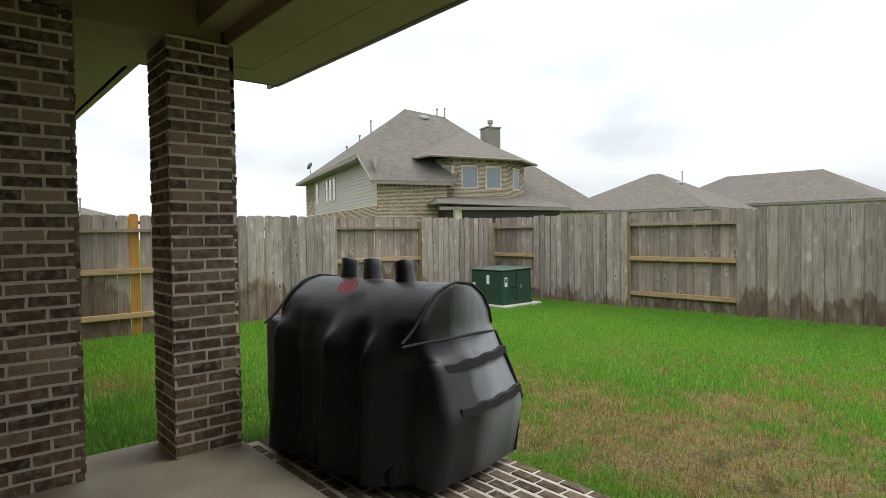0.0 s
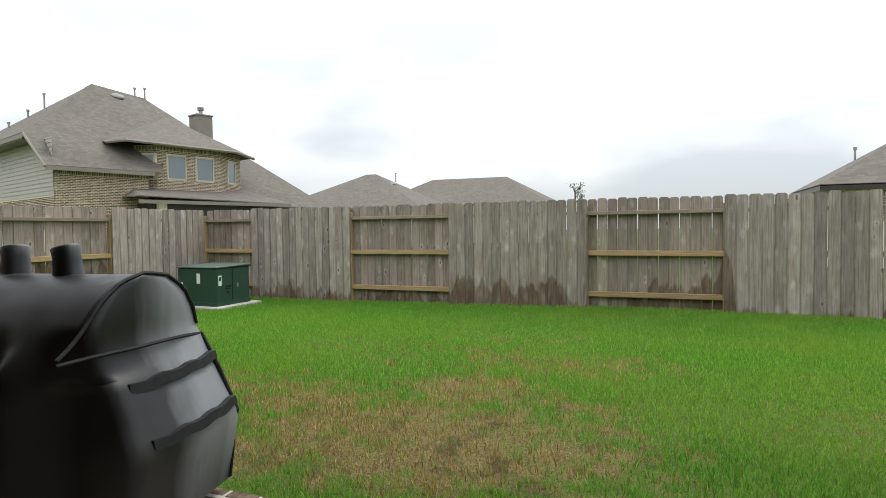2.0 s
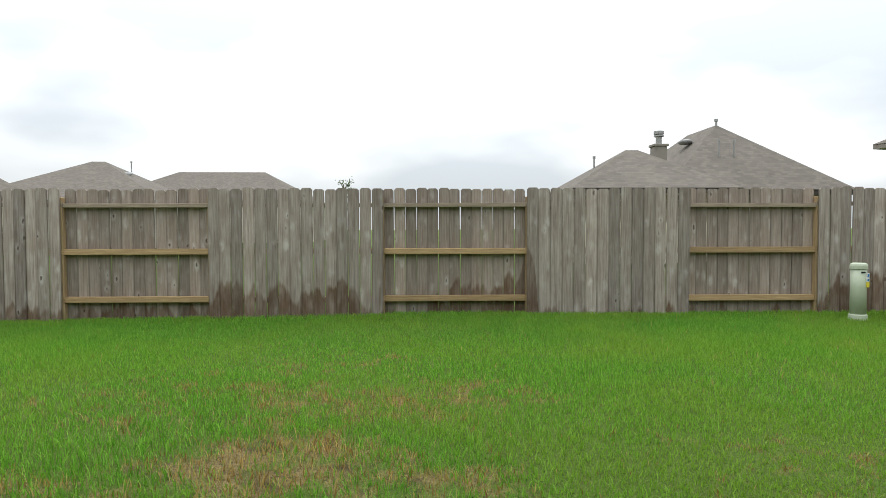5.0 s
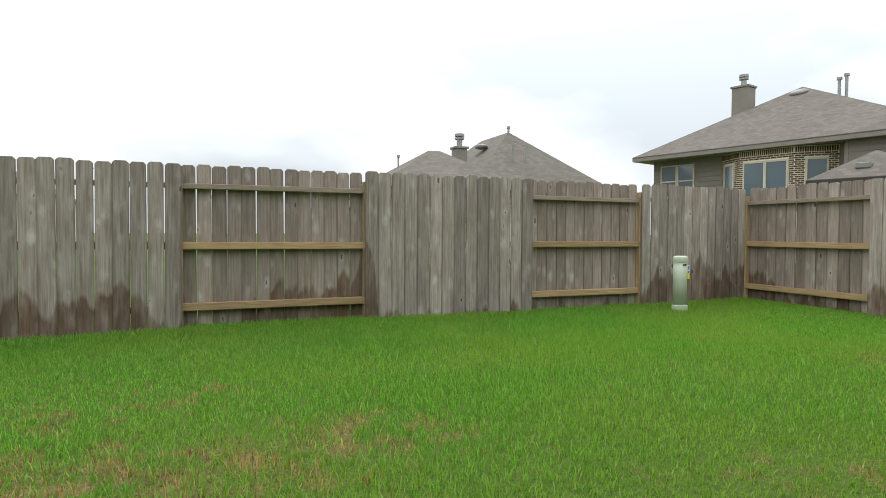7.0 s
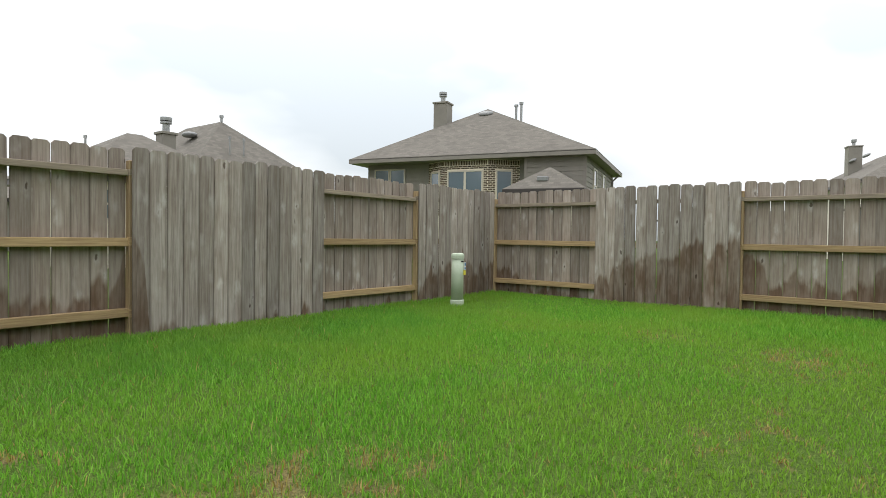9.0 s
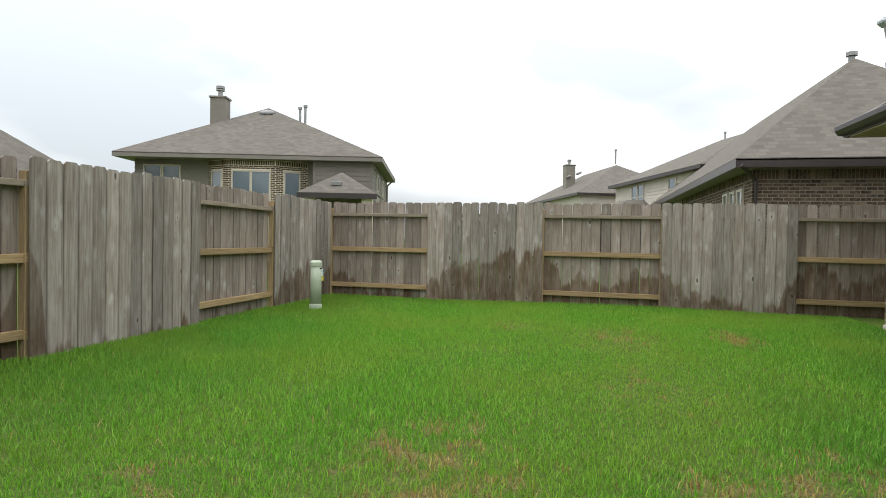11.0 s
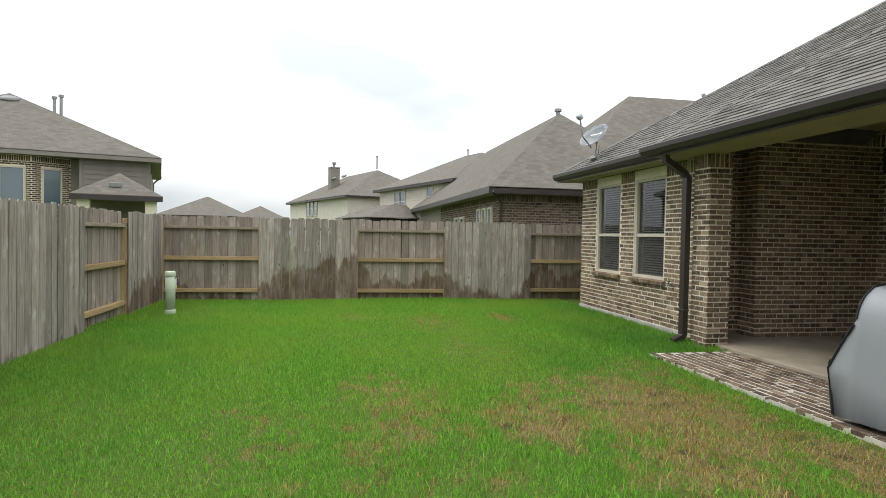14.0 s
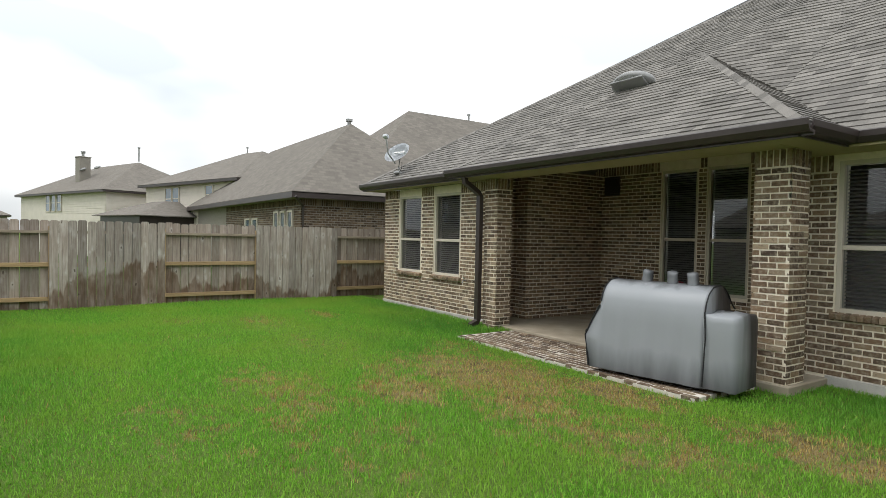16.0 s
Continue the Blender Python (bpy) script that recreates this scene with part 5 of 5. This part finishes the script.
# two-storey brick and siding house beyond the north-west corner
def house_nw():
    h = thing("neighbour_house", pose(-26.94, 7.56, -.08, 0, 0, 73.4) @ Matrix.Scale(1.063, 4), "two-storey brown brick and taupe siding house with a bay", "house")
    parent_trim[0] = TRIM
    wall_box(h, .95, 5.2, .0, 20.0, 4.4, MORTAR)
    wall_box(h, .96, 11.0, 1.6, 20.0, 5.9, SIDING, "upper_wall")
    brick_face(h, pose(.95, 0, 0), 4.25, 1.6, 4.35, seed=61, cap=0)
    lap_face(h, pose(.95, 16.4, 0, 0, 0, 270), 16.4, 3.2, 5.85, SIDING)
    brick_face(h, pose(.95, 20.0, 0, 0, 0, 270), 20.0, 1.6, 3.15, soldier=False, seed=62, cap=0)
    brick_face(h, pose(.95, 20.0, 0, 0, 0, 270), 3.6, 3.2, 5.8, soldier=False, seed=64, cap=0)
    for wy, ww in ((9.4, .95), (10.5, .95), (11.6, .95), (15.0, .9)):
        far_window(h, pose(.92, wy + ww, 3.95, 0, 0, 270), ww, 1.65)
    part("wall_gable", boxes(((.98, .02, 4.3), (5.0, 1.6, 4.42))), MORTAR, h)
    P, Q, BK = (5.1, 6.6, 10.05), (8.3, 6.9, 9.75), (5.1, 14.0, 9.6)
    F0, F1, L0, L1 = (.5, -.45, 4.5), (5.6, -.45, 4.5), (.2, 1.3, 6.12), (.2, 20.6, 6.0)
    poly_roof(h, [[F0, F1, (7.8, 2.6, 7.04), (8.3, 6.9, 9.75), P, L0], [L0, P, BK, L1], [(7.8, 2.6, 7.04), (11.4, 1.6, 5.9), (11.4, 20.6, 5.9), Q], [L1, BK, P, Q, (11.4, 20.6, 5.9)]])
    part("fascia", boxes(((.5, -.47, 4.28), (5.3, -.43, 4.46)), ((.16, 1.3, 5.84), (.2, 20.6, 6.04))), TRIM, h)
    part("soffit", boxes(((.2, 1.5, 5.80), (.96, 20.4, 5.84))), TRIM, h)
    bm = bmesh.new(); tube(bm, [(.5, -.45, 4.42), (.2, 1.3, 6.04)], .07, 6)
    part("rake_board", bm, TRIM, h)
    bm = bmesh.new()
    vs = [bm.verts.new(p) for p in ((.955, .0, 4.3), (.955, 1.62, 4.3), (.955, 1.62, 5.9), (.955, 1.2, 5.86))]
    bm.faces.new(vs[::-1])
    bmesh.ops.solidify(bm, geom=bm.faces[:], thickness=.03)
    part("gable_return", bm, SIDING, h)
    # bay with four windows and its own hip roof
    bay = [(5.0, 1.2), (5.75, .2), (9.35, .2), (11.3, 1.4)]
    for (xa, ya), (xb, yb) in zip(bay, bay[1:]):
        ln = math.dist((xa, ya), (xb, yb))
        ang = math.degrees(math.atan2(yb - ya, xb - xa))
        m = pose(xa, ya, 0, 0, 0, ang)
        part("bay_wall", boxes(((0, .0, 2.9), (ln, .2, 5.95))), MORTAR, h, at=m)
        ws = [ln * .5 - .45] if ln < 2.4 else [.5, 2.1]
        hl = [(w, 4.2, w + 1.05, 5.5) for w in ws]
        brick_face(h, m, ln, 3.0, 5.93, hl, seed=63 + int(ln * 9), cap=0)
        for w in ws:
            far_window(h, m @ pose(w, -.01, 4.2), 1.05 if ln > 2.4 else .95, 1.3, True)
    ap = (8.4, 4.6, 8.35)
    B0, B1, B2, B3 = (3.6, 1.0, 6.05), (4.0, -.35, 6.05), (10.0, -.35, 6.0), (12.2, 1.3, 5.95)
    poly_roof(h, [[B0, B1, ap], [B1, B2, ap], [B2, B3, ap], [B3, (12.2, 5.0, 5.95), ap], [(3.6, 5.0, 6.05), B0, ap]])
    fas = bmesh.new(); tube(fas, [(p[0], p[1], p[2] - .07) for p in (B0, B1, B2, B3)], .09, 6)
    part("fascia", fas, TRIM, h)
    # porch roof under the bay and the lower wing
    poly_roof(h, [[(3.9, -1.8, 3.2), (12.6, -1.8, 3.0), (11.6, 1.4, 3.95), (4.9, 1.4, 3.95)], [(3.9, -1.8, 3.2), (4.9, 1.4, 3.95), (3.9, 1.4, 3.2)]])
    part("fascia", boxes(((3.9, -1.83, 2.82), (12.6, -1.78, 3.0))), TRIM, h)
    # added solid block in dark gutter colour, painting in the porch's shade
    part("porch_wall", boxes(((4.6, -1.2, -.2), (12.2, 1.35, 2.86))), GUTTER, h, "solid dark block painting in the porch shade")
    wall_box(h, 5.2, 17, 1.4, 12, 2.8, MORTAR, "lower_wall")
    poly_roof(h, [[(9.0, .6, 2.95), (17.6, .6, 2.95), (14.2, 6.6, 7.1), (11.4, 6.6, 7.1)], [(17.6, .6, 2.95), (17.6, 12.6, 2.95), (14.2, 6.6, 7.1)], [(9.0, .6, 2.95), (11.4, 6.6, 7.1), (9.0, 6.6, 7.1)]])
    part("column", boxes(((5.0, -1.5, 0), (5.4, -1.1, 2.85))), MORTAR, h)
    chimney(h, 11.4, 6.0, 4.5, 8.95, 1.05)
    hood(h, 6.2, 5.8, 9.4, 35)
    for x, y, z, hh in ((3.6, 9.5, 8.6, 1.0), (2.9, 10.0, 8.0, .6), (2.2, 11.0, 7.4, .5), (7.6, 6.8, 9.7, .5), (8.2, 6.8, 9.6, .7)):
        pipe(h, x, y, z, hh)
    dish = bmesh.new(); bmesh.ops.create_uvsphere(dish, u_segments=16, v_segments=8, radius=.38, matrix=Matrix.Diagonal((1, .22, .8, 1)))
    part("satellite_dish", dish, VENT, h, "small dark satellite dish on the eave", True, at=pose(.2, 14.6, 6.9, 30, 0, 60))
    bm = bmesh.new(); tube(bm, [(.3, 14.6, 6.0), (.2, 14.6, 6.9)], .03, 6)
    part("dish_mast", bm, STEEL, h)


house_nw()


def simple_house(m, w, d, eave, pitch, label, wall, brick=False, trim=GUTTER, lap=None):
    h = thing("neighbour_house", m, label, "house")
    parent_trim[0] = trim
    wall_box(h, 0, w, 0, d, eave - .1, wall)
    ends = hip_roof(h, 0, w, 0, d, eave, pitch)
    if brick:
        brick_face(h, pose(0, 0, 0), w, max(0, eave - 2.0), eave - .2, seed=int(w * 7), cap=0, rows_mat=BRICKS_DARK)
        brick_face(h, pose(0, d, 0, 0, 0, 270), d, max(0, eave - 2.0), eave - .2, seed=int(d * 7), cap=0, rows_mat=BRICKS_DARK)
    if lap:
        lap_face(h, pose(0, 0, 0), w, 1.4, eave - .16, lap)
        lap_face(h, pose(0, d, 0, 0, 0, 270), d, 1.4, eave - .16, lap)
    return h, ends


# roofs beyond the north fence
h2, e2 = simple_house(pose(-32.8, 33, 0, 0, 0, 6), 13.5, 12.5, 3.35, .52, "single-storey house with a grey-brown hip roof, far off", SIDING, trim=TRIM)
hood(h2, 5.5, 5.2, 5.75, 25), hood(h2, 9.4, 5.2, 5.75, 25), pipe(h2, 7.4, 6.2, 6.3, .3, .12), pipe(h2, 9.2, 6.5, 6.3, .5)
h2, e2 = simple_house(pose(-31.4, 48.0, 0, 0, 0, 2), 20, 11, 4.0, .55, "single-storey house with pale walls and a long hip roof", CREAM, trim=TRIM)
pipe(h2, 11, 4.2, 5.3, .25)
h3, e3 = simple_house(pose(9.70, 12.75, 0), 6.2, 9.0, 2.7, .83, "single-storey house with a steep hip roof, a wing and a chimney", TAN)
pipe(h3, 3.1, 3.1, 5.62, .18, .05), chimney(h3, .15, 1.8, 2.5, 4.55, .5), hood(h3, 2.0, 3.6, 5.0, 0, 90)
hip_roof(h3, -3.6, 1.6, -.7, 4.0, 2.72, .60)
wall_box(h3, -3.6, 1.6, -.7, 4.0, 2.6, MORTAR)
brick_face(h3, pose(-3.6, -.7, 0), 5.2, 1.5, 2.5, [(.5, 1.4, 1.3, 2.35)], seed=85, cap=0)
far_window(h3, pose(-3.1, -.71, 1.4), .8, .95)
pipe(h3, -2.4, 2.0, 3.5, .6, .035), pipe(h3, 2.3, 1.2, 4.2, .45, .03), pipe(h3, 2.9, 1.2, 4.2, .45, .03)
simple_house(pose(7.5, 29.5, 0), 8.0, 8.0, 2.7, .42, "single-storey house with a low hip roof, far off", TAN)


# two-storey house beyond the north-east corner: long face to the west
def house_ne():
    h = thing("neighbour_house", pose(18.87, 13.88, 0, 0, 0, -75), "two-storey taupe siding and brick house with a hip roof", "house")
    parent_trim[0] = TRIM
    W, D, E = 10.4, 8.6, 4.6
    wall_box(h, 0, W, .6, D, E - .1, TAN)
    part("wall", boxes(((7.9, .0, -.3), (W, .6, E - .1))), TAN, h)
    lap_face(h, pose(0, .6, 0), 7.9, 1.4, E - .16, TAN, [(.35, 2.7, 2.0, 4.2)])
    lap_face(h, pose(7.9, 0, 0), W - 7.9, 1.4, E - .16, TAN)
    lap_face(h, pose(W, 0, 0, 0, 0, 90), D, 1.4, E - .16, TAN, [(1.8, 2.6, 2.7, 4.1), (4.6, 2.6, 5.5, 4.1)])
    lap_face(h, pose(0, D, 0, 0, 0, 270), D - .6, 1.4, E - .16, TAN)
    part("corner_board", boxes(((7.86, -.035, 1.4), (7.98, 0, E - .16)), ((W - .1, -.035, 1.4), (W + .035, 0, E - .16))), TRIM, h)
    for x in (.38, 1.2):
        far_window(h, pose(x, .565, 2.75), .8, 1.45)
    for y in (1.8, 4.6):
        far_window(h, pose(W + .02, y, 2.6, 0, 0, 90), .9, 1.5)
    A, o = (4.75, 4.3, 7.55), .45
    x0, x1, y0, y1 = -o, W + o, -o, D + o
    poly_roof(h, [[(x0, y0, E), (x1, y0, E), A], [(x1, y1, E), (x0, y1, E), A], [(x0, y1, E), (x0, y0, E), A], [(x1, y0, E), (x1, y1, E), A]])
    for a, b in (((x0, y0, E - .2), (x1, y0 + .04, E - .02)), ((x0, y1 - .04, E - .2), (x1, y1, E - .02)), ((x0, y0 + .04, E - .2), (x0 + .04, y1 - .04, E - .02)), ((x1 - .04, y0 + .04, E - .2), (x1, y1 - .04, E - .02))):
        part("fascia", boxes((a, b)), TRIM, h, "eave board and gutter")
    part("soffit", boxes(((x0 + .04, y0 + .04, E - .19), (x1 - .04, y1 - .04, E - .16))), TRIM, h)
    bay = [(3.2, .58), (4.2, -.1), (6.3, -.1), (7.5, .58)]
    for (xa, ya), (xb, yb) in zip(bay, bay[1:]):
        ln = math.dist((xa, ya), (xb, yb))
        m = pose(xa, ya, 0, 0, 0, math.degrees(math.atan2(yb - ya, xb - xa)))
        part("bay_wall", boxes(((0, .0, 0), (ln, .2, E - .2))), MORTAR, h, at=m)
        ws = [ln * .5 - .36] if ln < 2 else [.22, ln - 1.1]
        ww = .72 if ln < 2 else .88
        brick_face(h, m, ln, 2.0, E - .22, [(w, 2.3, w + ww, 3.95) for w in ws], seed=71 + int(ln * 5), cap=0, rows_mat=BRICKS_DARK)
        for w in ws:
            far_window(h, m @ pose(w, -.012, 2.3), ww, 1.65, True)
    T = (9.4, -2.0, 3.75)
    poly_roof(h, [[(7.9, -3.2, 2.85), (10.9, -3.2, 2.85), T], [(10.9, -3.2, 2.85), (10.9, .0, 2.85), (9.4, -.02, 3.75), T], [(7.9, .0, 2.85), (7.9, -3.2, 2.85), T, (9.4, -.02, 3.75)]])
    part("fascia", boxes(((7.9, -3.23, 2.64), (10.9, -3.18, 2.83))), GUTTER, h)
    part("column", boxes(((8.1, -3.0, 0), (8.5, -2.6, 2.75))), MORTAR, h)
    part("column", boxes(((10.3, -3.0, 0), (10.7, -2.6, 2.75))), MORTAR, h)
    part("roof_vent", boxes(((9.1, -2.85, 3.15), (9.5, -2.55, 3.32)), bevel=.02), VENT, h)
    chimney(h, 2.7, 3.3, 5.0, 7.7, .72)
    hood(h, 4.85, 3.7, 7.2, 25)
    pipe(h, 6.6, 3.0, 6.5, .75, .06), pipe(h, 6.85, 3.0, 6.4, .95, .06)
    bm = bmesh.new(); tube(bm, [(x1, D - .4, E - .1), (W + .06, D - .5, E - .5), (W + .06, D - .5, 0)], .05, 8)
    part("downspout", bm, TRIM, h)


house_ne()


# single-storey brick house across the east fence
def house_e():
    h = thing("neighbour_house", pose(11.75, -21.15, 0), "single-storey dark brown brick house with a steep hip roof", "house")
    parent_trim[0] = GUTTER
    E = 3.05
    wall_box(h, 0, 16, 6.4, 12.5, E - .1, MORTAR_DARK)
    wall_box(h, .8, 10.3, -8.85, 10.2, E - .1, MORTAR_DARK)
    hip_roof(h, 0, 16, 6.4, 12.5, E, .85)
    hip_roof(h, .8, 10.3, -8.85, 10.2, E, .85)
    brick_face(h, pose(0, 12.5, 0, 0, 0, 270), 6.1, 1.1, E - .2, seed=83, cap=0, rows_mat=BRICKS_DARK)
    brick_face(h, pose(3.6, 12.5, 0, 0, 0, 180), 3.6, 1.1, E - .2, [(1.0, .9, 1.5, 2.5), (1.72, .9, 2.22, 2.5), (2.44, .9, 2.94, 2.5)], seed=81, cap=0, rows_mat=BRICKS_DARK)
    for x in (1.0, 1.72, 2.44):
        far_window(h, pose(3.6 - x, 12.51, .9, 0, 0, 180), .5, 1.6, True)
    brick_face(h, pose(9.5, 12.5, 0, 0, 0, 180), 5.9, 1.1, E - .2, [(3.2, 1.0, 3.9, 2.3), (4.2, 1.0, 4.9, 2.3)], seed=82, cap=0, rows_mat=BRICKS_DARK)
    for x in (3.2, 4.2):
        far_window(h, pose(9.5 - x, 12.51, 1.0, 0, 0, 180), .7, 1.3)
    bm = bmesh.new(); tube(bm, [(-.45, 12.85, E - .15), (-.06, 12.45, E - .45), (-.06, 12.45, 0)], .05, 8)
    part("downspout", bm, GUTTER, h)
    pipe(h, 3.2, 9.45, 5.9, .22, .08), pipe(h, 5.6, 2.0, 7.4, .3, .05)


house_e()


def house_far_e():
    h, ends = simple_house(pose(26.1, -17.46, .2, 0, 0, 17.5) @ Matrix.Scale(.8, 4), 12.5, 10.0, 5.3, .485, "two-storey cream siding house with a hip roof", CREAM, lap=CREAM)
    m = pose(12.5, 10.0, 0, 0, 0, 180)
    lap_face(h, m, 12.5, 1.4, 5.14, CREAM, [(3.0, 3.4, 5.1, 5.0), (8.5, 3.7, 9.5, 5.0)])
    for x, z in ((3.05, 3.4), (4.1, 3.4), (8.55, 3.7)):
        far_window(h, m @ pose(x, -.02, z), .95, 5.0 - z)
    poly_roof(h, [[(11.8, 14.0, 2.9), (5.0, 14.0, 2.9), (7.4, 11.0, 3.95), (9.4, 11.0, 3.95)], [(5.0, 14.0, 2.9), (5.0, 10.02, 2.9), (7.4, 10.02, 3.95), (7.4, 11.0, 3.95)], [(11.8, 10.02, 2.9), (11.8, 14.0, 2.9), (9.4, 11.0, 3.95), (9.4, 10.02, 3.95)]])
    part("downspout", boxes(((-.02, 10.02, 1.4), (.08, 10.1, 5.1))), GUTTER, h)
    pipe(h, 7, 5, 7.9, .4)
    # added dark fill below the low roof: the porch's shade as colour
    part("porch_wall", boxes(((5.4, 10.0, -.2), (11.4, 13.6, 2.85))), GUTTER, h, "solid dark block painting in the porch shade")
    h, ends = simple_house(pose(37.4, -11.9, .2, 0, 0, 19.3) @ Matrix.Scale(.75, 4), 18.8, 10.0, 5.3, .558, "two-storey cream siding and brick house with a chimney, far off", CREAM, lap=CREAM)
    m = pose(18.8, 10.0, 0, 0, 0, 180)
    for x in (6.5, 7.8, 9.1):
        far_window(h, m @ pose(x, -.05, 3.6), 1.0, 1.6)
    lap_face(h, m, 18.8, 1.4, 5.14, CREAM, [(6.4, 3.5, 10.2, 5.25)])
    chimney(h, 9.5, 8.0, 5.3, 8.7, .95)
    pipe(h, 4.0, 5.5, 8.6, .9, .07), hood(h, 6.0, 8.2, 7.6, -28), hood(h, 9.0, 8.2, 7.6, -28)
    simple_house(pose(76, 9.5, 0, 0, 0, -8), 10, 9, 3.6, .55, "low house with a grey hip roof, far off", TAN)
    simple_house(pose(92, 3.0, 0, 0, 0, 5), 9, 9, 3.4, .5, "low house with a grey hip roof, far off", TAN)
    h, e = simple_house(pose(-49, -8.4, 0, 0, 0, 8), 6, 7, 2.7, .36, "house with a tan gable wall beyond the west fence", TAN, lap=TAN)
    pipe(h, 4.5, 4, 3.7, .5), pipe(h, 5.2, 4, 3.6, .6)


house_far_e()


def make_tree(x, y, z, s):
    t = thing("tree", pose(x, y, 0), "thin leafy young tree beyond the fence", "tree")
    rng = random.Random(3)
    bm = bmesh.new()
    tube(bm, [(0, 0, -.1), (.05, 0, z * .5), (0, .05, z)], .11, 8, .03)
    tips = []
    for i in range(9):
        a, zz = rng.uniform(0, 6.28), z * rng.uniform(.6, .97)
        e = Vector((math.cos(a) * s * rng.uniform(.5, 1), math.sin(a) * s * rng.uniform(.5, 1), zz + rng.uniform(.3, 1.0) * s))
        tube(bm, [(0, 0, zz), tuple(e * .55 + Vector((0, 0, zz)) * .45), tuple(e)], .03, 5, .008)
        tips += [e, e * .7 + Vector((0, 0, zz)) * .3]
    part("trunk", bm, BARK, t)
    bm = bmesh.new()
    for e in tips:
        for _ in range(16):
            c = e + Vector([rng.gauss(0, .16 * s) for _ in range(3)])
            q = Euler([rng.uniform(0, 6.28) for _ in range(3)]).to_matrix()
            vs = [bm.verts.new(c + q @ Vector(p)) for p in ((-.05, 0, 0), (0, .025, 0), (.05, 0, 0), (0, -.025, 0))]
            bm.faces.new(vs)
    part("crown", bm, LEAF, t, "sparse green leaf clumps")


make_tree(-3.7, 20.4, 3.5, 0.5)

grass_field("grass", -8.8, 8.9, -10.4, 0.1, 640000, 0.066, 4, under_house)
